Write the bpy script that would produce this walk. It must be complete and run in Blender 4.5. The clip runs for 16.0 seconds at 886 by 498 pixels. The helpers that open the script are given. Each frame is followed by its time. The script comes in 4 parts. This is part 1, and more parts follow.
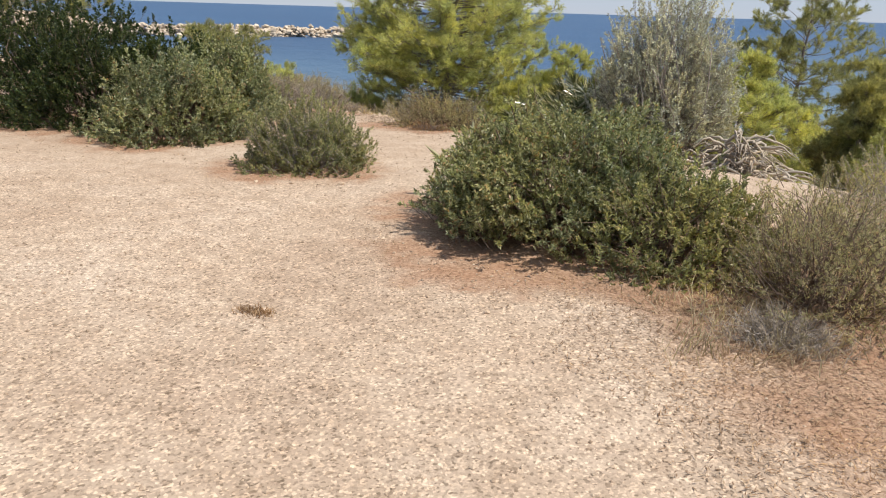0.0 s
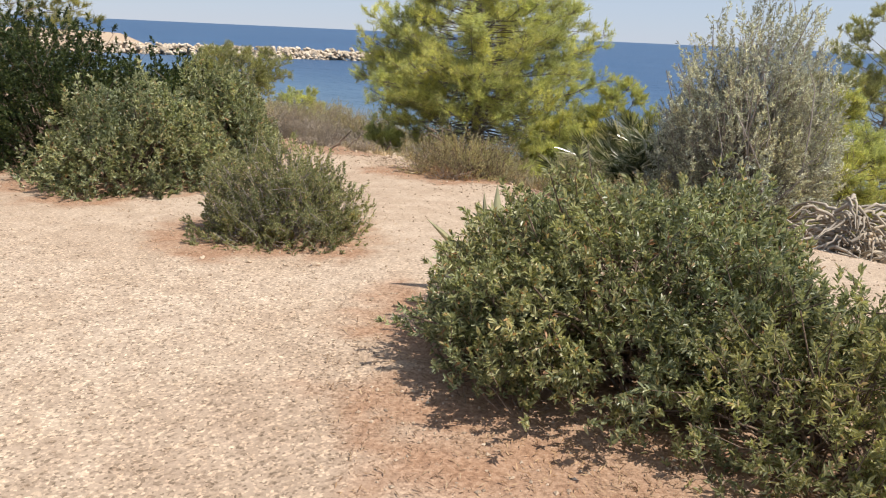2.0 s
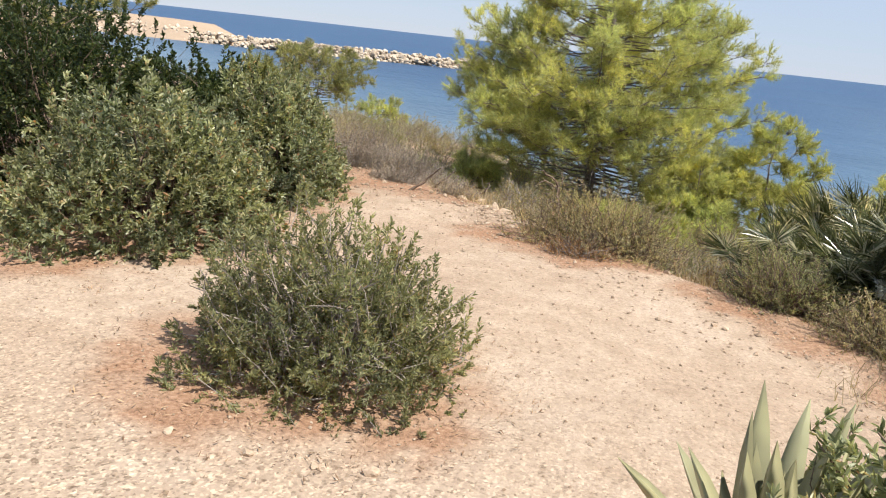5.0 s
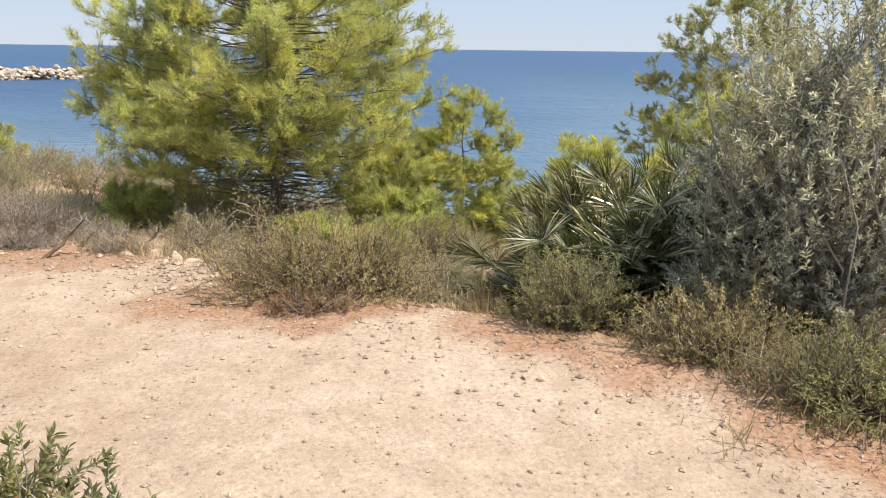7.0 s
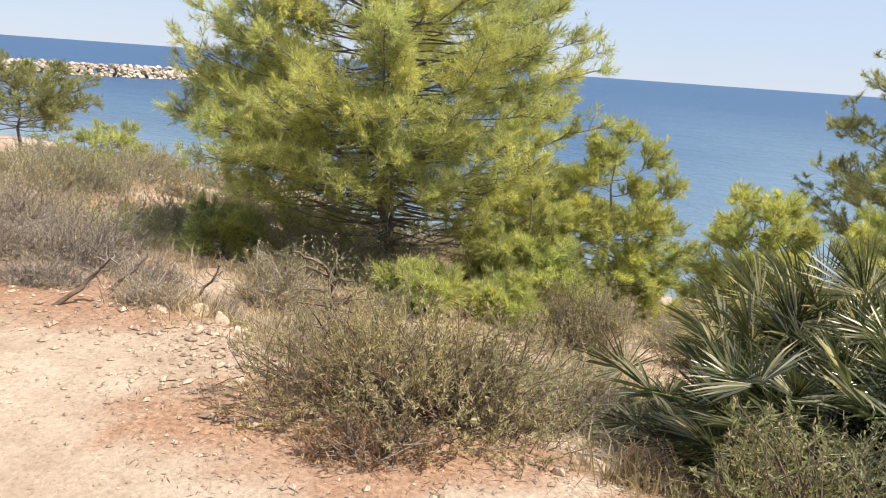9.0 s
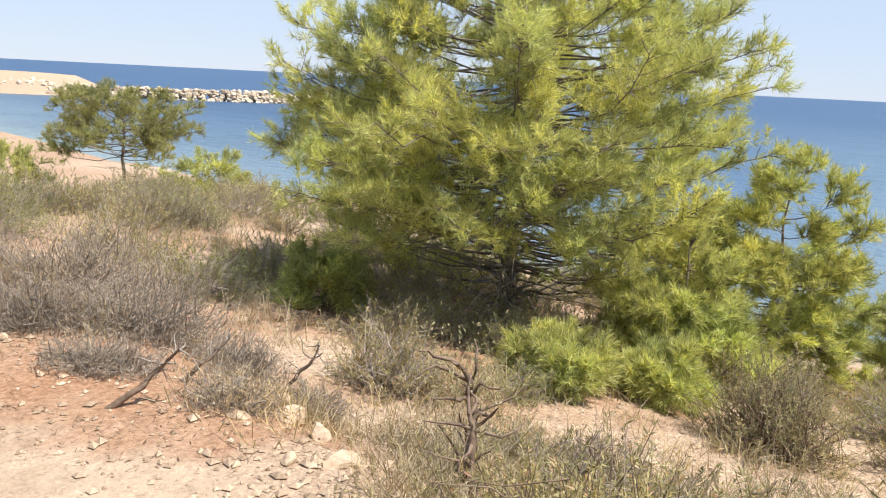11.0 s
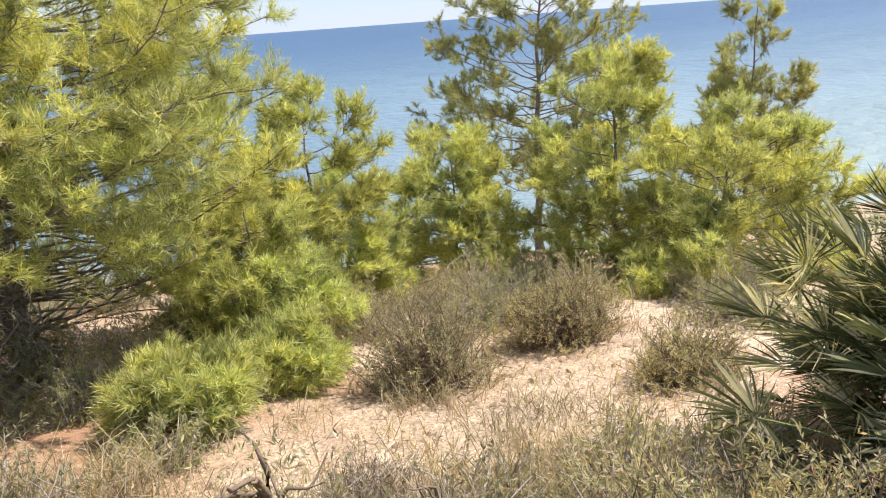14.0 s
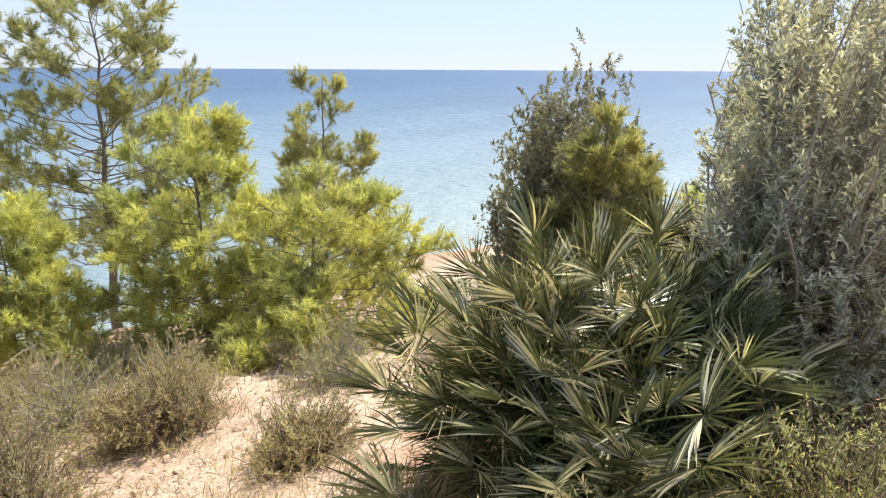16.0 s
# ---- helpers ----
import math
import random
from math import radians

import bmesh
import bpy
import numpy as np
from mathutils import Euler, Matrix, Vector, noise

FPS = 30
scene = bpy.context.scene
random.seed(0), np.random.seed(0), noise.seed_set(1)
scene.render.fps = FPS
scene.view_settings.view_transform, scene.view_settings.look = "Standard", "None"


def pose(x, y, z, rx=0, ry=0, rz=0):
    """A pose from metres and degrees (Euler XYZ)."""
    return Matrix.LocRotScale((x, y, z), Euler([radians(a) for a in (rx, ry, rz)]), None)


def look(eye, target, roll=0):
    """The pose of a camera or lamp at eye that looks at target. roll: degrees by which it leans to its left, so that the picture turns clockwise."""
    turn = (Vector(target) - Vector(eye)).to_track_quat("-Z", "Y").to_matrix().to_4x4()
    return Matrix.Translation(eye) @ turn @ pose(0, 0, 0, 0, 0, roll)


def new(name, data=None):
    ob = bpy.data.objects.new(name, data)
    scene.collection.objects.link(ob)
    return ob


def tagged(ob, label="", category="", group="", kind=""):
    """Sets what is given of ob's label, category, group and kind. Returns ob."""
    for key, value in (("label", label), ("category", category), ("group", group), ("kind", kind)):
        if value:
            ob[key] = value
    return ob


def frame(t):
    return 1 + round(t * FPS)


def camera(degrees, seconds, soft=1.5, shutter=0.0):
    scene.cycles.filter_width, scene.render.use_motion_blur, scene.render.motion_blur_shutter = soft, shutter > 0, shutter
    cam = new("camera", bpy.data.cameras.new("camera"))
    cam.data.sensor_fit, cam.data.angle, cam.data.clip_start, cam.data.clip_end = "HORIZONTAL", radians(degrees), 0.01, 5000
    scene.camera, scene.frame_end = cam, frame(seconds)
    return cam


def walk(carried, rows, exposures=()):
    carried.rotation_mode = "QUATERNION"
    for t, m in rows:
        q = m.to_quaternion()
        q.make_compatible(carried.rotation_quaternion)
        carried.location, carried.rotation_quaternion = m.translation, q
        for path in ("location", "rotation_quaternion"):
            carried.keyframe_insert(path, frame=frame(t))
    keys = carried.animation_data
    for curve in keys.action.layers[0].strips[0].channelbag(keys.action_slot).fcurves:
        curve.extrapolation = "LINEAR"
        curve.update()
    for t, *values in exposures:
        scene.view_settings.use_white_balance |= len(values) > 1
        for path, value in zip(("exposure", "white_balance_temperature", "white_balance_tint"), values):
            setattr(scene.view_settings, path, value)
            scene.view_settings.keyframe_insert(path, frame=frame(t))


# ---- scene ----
cam = camera(61.6, 16.0, soft=1.1)
PATH = [
    (0, (5.314, 1.339, 1.608), (5.023, 3.22, 0.993), 1.7),
    (0.5, (5.329, 1.854, 1.606), (4.976, 3.725, 0.996), 4.1),
    (1, (5.252, 2.368, 1.608), (4.846, 4.232, 1.007), 3.0),
    (1.5, (5.217, 2.871, 1.582), (4.82, 4.743, 0.998), 2.4),
    (2, (5.151, 3.337, 1.588), (4.761, 5.218, 1.03), 2.6),
    (2.5, (5.047, 3.851, 1.578), (4.701, 5.75, 1.054), 4.1),
    (3, (4.92, 4.241, 1.576), (4.371, 6.084, 1.027), 4.8),
    (3.5, (4.7, 4.646, 1.566), (3.993, 6.432, 1.012), 5.3),
    (3.7, (4.623, 4.803, 1.573), (3.925, 6.597, 1.03), 5.6),
    (5.8, (3.89, 6.357, 1.527), (3.552, 8.249, 0.977), 4.8),
    (6, (3.825, 6.529, 1.516), (3.596, 8.44, 0.972), 4.3),
    (6.5, (3.741, 6.937, 1.528), (3.952, 8.859, 1.017), 3.1),
    (7, (3.698, 7.329, 1.491), (3.961, 9.242, 0.97), 0.7),
    (7.5, (3.68, 7.792, 1.459), (4.074, 9.666, 0.883), 2.1),
    (8, (3.768, 8.186, 1.427), (4.176, 10.056, 0.844), 4.2),
    (8.5, (3.802, 8.579, 1.41), (3.973, 10.495, 0.861), 4.3),
    (9, (3.806, 9.006, 1.428), (3.733, 10.946, 0.949), 4.1),
    (9.5, (3.796, 9.39, 1.425), (3.435, 11.305, 0.976), 3.0),
    (9.7, (3.768, 9.541, 1.411), (3.39, 11.452, 0.96), 2.7),
    (11.8, (3.168, 10.451, 1.416), (2.988, 12.393, 0.974), 3.2),
    (12, (3.125, 10.532, 1.393), (3.101, 12.475, 0.916), 3.5),
    (12.5, (2.96, 10.723, 1.382), (3.194, 12.648, 0.894), 1.4),
    (12.7, (2.871, 10.795, 1.365), (3.207, 12.702, 0.864), 0.1),
    (13, (2.769, 10.922, 1.38), (3.299, 12.778, 0.857), -1.6),
    (13.5, (2.632, 11.109, 1.364), (3.429, 12.856, 0.806), -3.6),
    (14, (2.526, 11.301, 1.368), (3.616, 12.872, 0.779), -4.2),
    (14.5, (2.471, 11.447, 1.398), (3.879, 12.736, 0.799), -2.4),
    (15, (2.522, 11.509, 1.41), (4.129, 12.557, 0.848), -0.6),
    (15.5, (2.613, 11.558, 1.4), (4.344, 12.423, 0.896), 0.4),
    (16, (2.638, 11.564, 1.403), (4.438, 12.299, 0.932), 0.3),
]
walk(cam, [(t, look(eye, target, roll)) for t, eye, target, roll in PATH],
     exposures=[(0, 0.15), (3.5, 0.36), (7, 0.45), (9.5, 0.56), (12.5, 0.68), (16, 0.78)])

# ---- daylight ----
SUN_AZ, SUN_EL = radians(103), radians(60)      # azimuth clockwise from +y
world = bpy.data.worlds.new("daylight")
scene.world = world
world.use_nodes = True
wn = world.node_tree.nodes
sky = wn.new("ShaderNodeTexSky")
sky.sky_type = "NISHITA"
sky.sun_disc = False
sky.sun_elevation, sky.sun_rotation = SUN_EL, SUN_AZ
sky.air_density, sky.dust_density, sky.ozone_density = 1.0, 0.0, 3.0
wn["Background"].inputs["Strength"].default_value = 0.12
haze = wn.new("ShaderNodeMix")               # pale sea haze that evens out the sky
haze.data_type = "RGBA"
haze.inputs[0].default_value = 0.85
haze.inputs[7].default_value = (3.3, 3.9, 5.05, 1)
world.node_tree.links.new(sky.outputs[0], haze.inputs[6])
world.node_tree.links.new(haze.outputs[2], wn["Background"].inputs["Color"])
sun_data = bpy.data.lights.new("sun", "SUN")
sun_data.energy, sun_data.angle, sun_data.color = 5.0, radians(0.53), (1.0, 0.95, 0.87)
sun_ob = new("sun", sun_data)
toward_sun = Vector((math.sin(SUN_AZ) * math.cos(SUN_EL), math.cos(SUN_AZ) * math.cos(SUN_EL), math.sin(SUN_EL)))
sun_ob.matrix_world = look(toward_sun * 50, (0, 0, 0))


# ---- numeric helpers ----
def smooth(a, b, v):
    k = np.clip((np.asarray(v, float) - a) / (b - a), 0, 1)
    return k * k * (3 - 2 * k)


def lattice(ix, iy, seed):
    v = np.sin(ix * 127.1 + iy * 311.7 + seed * 74.7) * 43758.5453
    return v - np.floor(v)


def vnoise(x, y, scale, seed=0):
    """Smooth value noise, 0 to 1."""
    x, y = np.asarray(x, float) / scale, np.asarray(y, float) / scale
    ix, iy = np.floor(x), np.floor(y)
    u, v = x - ix, y - iy
    u, v = u * u * (3 - 2 * u), v * v * (3 - 2 * v)
    a, b = lattice(ix, iy, seed), lattice(ix + 1, iy, seed)
    c, d = lattice(ix, iy + 1, seed), lattice(ix + 1, iy + 1, seed)
    return (a * (1 - u) + b * u) * (1 - v) + (c * (1 - u) + d * u) * v


def past_edge(x, y):
    """Metres beyond the seaward edge of the path."""
    wob = 0.35 * (vnoise(x, y, 2.2, 5) - 0.5)
    return np.maximum((x - 3.2) * 0.54 + (y - 12.1) * 0.84, (np.asarray(x, float) - 9.5) * 0.95) + wob


SEA = -4.0


def height(x, y):
    x, y = np.asarray(x, float), np.asarray(y, float)
    s = past_edge(x, y)
    k = 0.62 + 0.38 * smooth(-8, 2.5, x)
    fall = np.where(s > 0, 0.2 * np.maximum(s, 0) * k + 0.12 * smooth(0.1, 0.7, s), 0)
    shore = 9.5 + 1.0 * smooth(3, -8, x) + 3.2 * smooth(11, 18, x)
    drop = smooth(shore, shore + 6.0, s) * 3.8
    z = -fall - drop - 0.6 * smooth(-1, -6, x) * smooth(14, 20, y) + 0.38 * smooth(4, -1, x) * smooth(-6, -1, x) * smooth(16, 21, y)
    z = np.maximum(z, -6.0 + 0.0 * x)
    rough = 0.15 + 0.85 * smooth(-0.2, 0.8, s)
    z = z + (vnoise(x, y, 1.7, 1) - 0.5) * 0.10 * (0.35 + rough) + (vnoise(x, y, 0.55, 2) - 0.5) * 0.05 * rough
    z = z + (vnoise(x, y, 0.21, 3) - 0.5) * 0.018 * rough + (vnoise(x, y, 0.4, 4) - 0.5) * 0.012
    return z


def hz(x, y):
    return float(height(x, y))


def unit(v):
    return v / np.maximum(np.linalg.norm(v, axis=-1, keepdims=True), 1e-9)


# ---- mesh helpers ----
def tri_mesh(name, verts, tris, mats, slots=None, smooth_faces=False):
    me = bpy.data.meshes.new(name)
    verts, tris = np.asarray(verts, np.float32), np.asarray(tris, np.int32)
    me.vertices.add(len(verts))
    me.vertices.foreach_set("co", verts.ravel())
    me.loops.add(len(tris) * 3)
    me.loops.foreach_set("vertex_index", tris.ravel())
    me.polygons.add(len(tris))
    me.polygons.foreach_set("loop_start", np.arange(0, len(tris) * 3, 3, dtype=np.int32))
    if slots is not None:
        me.polygons.foreach_set("material_index", np.asarray(slots, np.int32))
    me.polygons.foreach_set("use_smooth", np.full(len(tris), smooth_faces))
    for m in (mats if isinstance(mats, (list, tuple)) else [mats]):
        me.materials.append(m)
    me.update(calc_edges=True)
    me.validate()
    return me


def part(name, geo, material, parent=None, label="", smooth_faces=False):
    ob = new(name, tri_mesh(name, geo[0], geo[1], material, None, smooth_faces))
    ob.parent = parent
    return tagged(ob, label)


def thing(name, x, y, label, category, group="", z=None, kind=""):
    ob = new(name)
    ob.empty_display_size = 0.1
    ob.location = (x, y, hz(x, y) - 0.02 if z is None else z)
    return tagged(ob, label, category, group, kind)


def join(geos):
    vs, fs, n = [], [], 0
    for v, f in geos:
        if len(v) == 0:
            continue
        vs.append(np.asarray(v, float))
        fs.append(np.asarray(f, int) + n)
        n += len(v)
    return np.concatenate(vs), np.concatenate(fs)


def leaves(pos, along, length, width, rng, fold=0.25, oval=False):
    """Folded leaves: base, sides, tip; oval ones have two pairs of side points and a drooping tip."""
    n = len(pos)
    along = unit(along)
    side = unit(np.cross(along, rng.normal(size=(n, 3)) * 0.8 + np.array([0, 0, 0.9])))
    up = np.cross(side, along)
    length = np.asarray(length).reshape(-1, 1) * rng.uniform(0.6, 1.25, (n, 1))
    width = np.asarray(width).reshape(-1, 1) * rng.uniform(0.75, 1.2, (n, 1))
    if oval:
        m1, m2 = pos + along * length * 0.32, pos + along * length * 0.7 - up * length * 0.03
        s1, s2 = side * width * 0.46, side * width * 0.40
        lift1, lift2 = up * width * fold, up * width * fold * 0.8
        tip = pos + along * length - up * length * 0.1
        v = np.stack([pos, m1 + s1 + lift1, m2 + s2 + lift2, tip, m2 - s2 + lift2, m1 - s1 + lift1], 1)
        i = np.arange(n)[:, None] * 6
        f = np.concatenate([i + [0, 1, 3], i + [1, 2, 3], i + [0, 3, 5], i + [3, 4, 5]], 0)
        return v.reshape(-1, 3), f
    mid = pos + along * length * 0.5
    v = np.stack([pos, mid + side * width * 0.5 + up * width * fold, pos + along * length, mid - side * width * 0.5 + up * width * fold], 1)
    i = np.arange(n)[:, None] * 4
    f = np.concatenate([i + [0, 1, 2], i + [0, 2, 3]], 0)
    return v.reshape(-1, 3), f


def needles(pos, along, length, width, rng):
    n = len(pos)
    along = unit(along)
    side = unit(np.cross(along, rng.normal(size=(n, 3))))
    length = length * rng.uniform(0.7, 1.2, (n, 1))
    v = np.stack([pos - side * width * 0.5, pos + side * width * 0.5, pos + along * length], 1)
    return v.reshape(-1, 3), np.arange(n * 3).reshape(-1, 3)


def tubes(paths, radii, sides=5):
    """Tapered tubes; paths (n, k, 3), radii (n, k)."""
    paths, radii = np.asarray(paths, float), np.asarray(radii, float)
    n, k, _ = paths.shape
    tang = unit(np.gradient(paths, axis=1))
    ref = np.where(np.abs(tang[..., 2:3]) > 0.9, np.array([1.0, 0, 0]), np.array([0, 0, 1.0]))
    a = unit(np.cross(tang, ref))
    b = np.cross(tang, a)
    ang = np.arange(sides) * 2 * np.pi / sides
    ring = a[:, :, None] * np.cos(ang)[:, None] + b[:, :, None] * np.sin(ang)[:, None]
    v = paths[:, :, None] + ring * radii[:, :, None, None]
    idx = np.arange(n * k * sides).reshape(n, k, sides)
    nxt = np.roll(idx, -1, 2)
    p, q, r, s = idx[:, :-1], nxt[:, :-1], nxt[:, 1:], idx[:, 1:]
    f = np.concatenate([np.stack([p, q, r], -1).reshape(-1, 3), np.stack([p, r, s], -1).reshape(-1, 3)])
    return v.reshape(-1, 3), f


def bent(start, end, k, sag, rng):
    """Curved lines from start to end, (n, k, 3)."""
    t = np.linspace(0, 1, k)[None, :, None]
    p = start[:, None] * (1 - t) + end[:, None] * t
    size = np.linalg.norm(end - start, axis=1)[:, None, None]
    wob = rng.normal(size=(len(start), 1, 3)) * sag * size * np.sin(t * np.pi)
    kink = rng.normal(size=(len(start), k, 3)) * sag * 0.25 * size
    kink[:, 0] = 0
    return p + wob + kink


# ---- materials ----
def material(name, rough=0.8, spec=0.3):
    m = bpy.data.materials.new(name)
    m.use_nodes = True
    nt = m.node_tree
    b = nt.nodes["Principled BSDF"]
    b.inputs["Roughness"].default_value = rough
    b.inputs["Specular IOR Level"].default_value = spec
    return m, nt, b


def ramp_node(nt, stops):
    r = nt.nodes.new("ShaderNodeValToRGB")
    el = r.color_ramp.elements
    while len(el) < len(stops):
        el.new(0.5)
    for e, (p, c) in zip(el, stops):
        e.position, e.color = p, (*c, 1)
    return r


def noise_node(nt, scale, detail=4, rough=0.55, src=None):
    n = nt.nodes.new("ShaderNodeTexNoise")
    n.inputs["Scale"].default_value, n.inputs["Detail"].default_value, n.inputs["Roughness"].default_value = scale, detail, rough
    if src is None:
        src = nt.nodes.new("ShaderNodeNewGeometry").outputs["Position"]
    nt.links.new(src, n.inputs["Vector"])
    return n


def mix_node(nt, a, b, fac, mode="MIX"):
    m = nt.nodes.new("ShaderNodeMix")
    m.data_type, m.blend_type = "RGBA", mode
    for sock, val in ((m.inputs[6], a), (m.inputs[7], b), (m.inputs[0], fac)):
        if isinstance(val, bpy.types.NodeSocket):
            nt.links.new(val, sock)
        else:
            sock.default_value = (*val, 1) if isinstance(val, tuple) else val
    return m.outputs[2]


def foliage(name, stops, rough=0.55, spec=0.35, through_light=0.35):
    """Leaves: colour differs from leaf to leaf and in soft patches; some light passes through."""
    m, nt, b = material(name, rough, spec)
    geo = nt.nodes.new("ShaderNodeNewGeometry")
    r = ramp_node(nt, stops)
    nt.links.new(geo.outputs["Random Per Island"], r.inputs[0])
    n = noise_node(nt, 2.3, 3, 0.6, geo.outputs["Position"])
    tone = ramp_node(nt, [(0.3, (0.52, 0.53, 0.54)), (0.7, (1.26, 1.25, 1.16))])
    nt.links.new(n.outputs[0], tone.inputs[0])
    col = mix_node(nt, r.outputs[0], tone.outputs[0], 1.0, "MULTIPLY")
    n2 = noise_node(nt, 1.1, 3, 0.65, geo.outputs["Position"])
    hue = ramp_node(nt, [(0.35, (0.93, 0.98, 1.06)), (0.5, (1.0, 1.0, 1.0)), (0.65, (1.07, 1.02, 0.92))])
    nt.links.new(n2.outputs[0], hue.inputs[0])
    col = mix_node(nt, col, hue.outputs[0], 1.0, "MULTIPLY")
    nt.links.new(col, b.inputs["Base Color"])
    tr = nt.nodes.new("ShaderNodeBsdfTranslucent")
    lit = mix_node(nt, col, (1.55, 1.5, 0.9), 1.0, "MULTIPLY")
    nt.links.new(lit, tr.inputs["Color"])
    ms = nt.nodes.new("ShaderNodeMixShader")
    ms.inputs[0].default_value = through_light
    nt.links.new(b.outputs[0], ms.inputs[1])
    nt.links.new(tr.outputs[0], ms.inputs[2])
    nt.links.new(ms.outputs[0], nt.nodes["Material Output"].inputs["Surface"])
    return m


def bark(name, c1, c2, scale=30):
    m, nt, b = material(name, 0.9, 0.15)
    n = noise_node(nt, scale, 5, 0.65)
    r = ramp_node(nt, [(0.3, c1), (0.7, c2)])
    nt.links.new(n.outputs[0], r.inputs[0])
    nt.links.new(r.outputs[0], b.inputs["Base Color"])
    bp = nt.nodes.new("ShaderNodeBump")
    bp.inputs["Strength"].default_value, bp.inputs["Distance"].default_value = 0.6, 0.01
    nt.links.new(n.outputs[0], bp.inputs["Height"])
    nt.links.new(bp.outputs[0], b.inputs["Normal"])
    return m


PINE = foliage("pine_needles", [(0.0, (0.212, 0.247, 0.111)), (0.4, (0.482, 0.503, 0.195)), (0.9, (0.728, 0.714, 0.307)), (1.0, (0.54, 0.432, 0.261))], 0.5, 0.3, 0.4)
PINE_DARK = foliage("pine_needles_old", [(0.0, (0.172, 0.184, 0.0955)), (0.6, (0.356, 0.356, 0.177)), (1.0, (0.528, 0.486, 0.259))], 0.5, 0.3, 0.5)
MASTIC = foliage("mastic_leaves", [(0.0, (0.109, 0.126, 0.0654)), (0.45, (0.269, 0.293, 0.157)), (0.85, (0.489, 0.502, 0.326)), (0.96, (0.525, 0.454, 0.275)), (1.0, (0.44, 0.227, 0.13))], 0.38, 0.5, 0.35)
MASTIC_GREY = foliage("mastic_leaves_dusty", [(0.0, (0.155, 0.161, 0.0972)), (0.5, (0.271, 0.277, 0.158)), (0.9, (0.409, 0.404, 0.256)), (1.0, (0.465, 0.332, 0.231))], 0.5, 0.3, 0.5)
# dark green leaf, darkened further for foliage turned away from the sun
DARKLEAF = foliage("dark_shaded_leaves", [(0.0, (0.0275, 0.0425, 0.0175)), (0.6, (0.0562, 0.0813, 0.0275)), (1.0, (0.138, 0.15, 0.05))], 0.45, 0.3, 0.25)
OLIVE = foliage("olive_leaves", [(0.0, (0.27, 0.27, 0.228)), (0.45, (0.484, 0.484, 0.43)), (0.9, (0.808, 0.808, 0.754)), (1.0, (0.484, 0.391, 0.296))], 0.42, 0.45, 0.3)
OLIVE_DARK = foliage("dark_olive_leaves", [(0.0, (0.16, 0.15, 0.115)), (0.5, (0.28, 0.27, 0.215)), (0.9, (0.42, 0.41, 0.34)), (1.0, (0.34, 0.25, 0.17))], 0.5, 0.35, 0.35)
SCRUB = foliage("scrub_leaves", [(0.0, (0.228, 0.211, 0.128)), (0.5, (0.398, 0.362, 0.224)), (0.85, (0.53, 0.469, 0.321)), (1.0, (0.554, 0.349, 0.274))], 0.65, 0.2, 0.45)
SCRUB_GREEN = foliage("scrub_leaves_green", [(0.0, (0.196, 0.207, 0.113)), (0.5, (0.333, 0.337, 0.18)), (0.9, (0.471, 0.445, 0.27)), (1.0, (0.506, 0.359, 0.27))], 0.6, 0.2, 0.45)
DRYSCRUB = foliage("dry_scrub", [(0.0, (0.24, 0.18, 0.14)), (0.5, (0.40, 0.32, 0.26)), (1.0, (0.54, 0.45, 0.37))], 0.85, 0.15, 0.2)
STRAW = foliage("straw", [(0.0, (0.34, 0.26, 0.18)), (0.5, (0.47, 0.38, 0.27)), (0.93, (0.57, 0.48, 0.35)), (1.0, (0.32, 0.29, 0.15))], 0.75, 0.2, 0.3)
RUST = foliage("rusty_leaves", [(0.0, (0.30, 0.16, 0.09)), (0.5, (0.44, 0.26, 0.15)), (1.0, (0.55, 0.38, 0.22))], 0.8, 0.15, 0.3)
LITTER = foliage("needle_litter", [(0.0, (0.16, 0.09, 0.055)), (0.5, (0.30, 0.19, 0.12)), (1.0, (0.48, 0.34, 0.22))], 0.9, 0.1, 0.1)
# straw-white top stops paint white highlights onto a share of the blades
FROND = foliage("palm_blades", [(0.0, (0.0672, 0.0825, 0.044)), (0.45, (0.168, 0.182, 0.0935)), (0.74, (0.314, 0.319, 0.187)), (0.88, (0.616, 0.583, 0.44)), (1.0, (0.829, 0.77, 0.605))], 0.22, 1.0, 0.22)
FROND_DRY = foliage("palm_blades_dry", [(0.0, (0.28, 0.21, 0.14)), (0.6, (0.50, 0.41, 0.28)), (1.0, (0.64, 0.56, 0.42))], 0.6, 0.3, 0.25)
AGAVE = foliage("agave_skin", [(0.0, (0.30, 0.30, 0.17)), (0.6, (0.42, 0.39, 0.23)), (1.0, (0.50, 0.42, 0.27))], 0.5, 0.3, 0.05)
AGAVE_DEAD = foliage("dead_agave_fibre", [(0.0, (0.22, 0.17, 0.14)), (0.5, (0.45, 0.38, 0.32)), (1.0, (0.66, 0.59, 0.51))], 0.85, 0.15, 0.05)
BARK_PINE = bark("pine_bark", (0.11, 0.09, 0.08), (0.30, 0.25, 0.215))
BARK_GREY = bark("grey_twig", (0.24, 0.20, 0.17), (0.46, 0.40, 0.35))
BARK_BROWN = bark("brown_twig", (0.11, 0.075, 0.055), (0.26, 0.19, 0.14))
DEADWOOD = bark("dead_wood", (0.16, 0.13, 0.11), (0.42, 0.37, 0.32), 40)


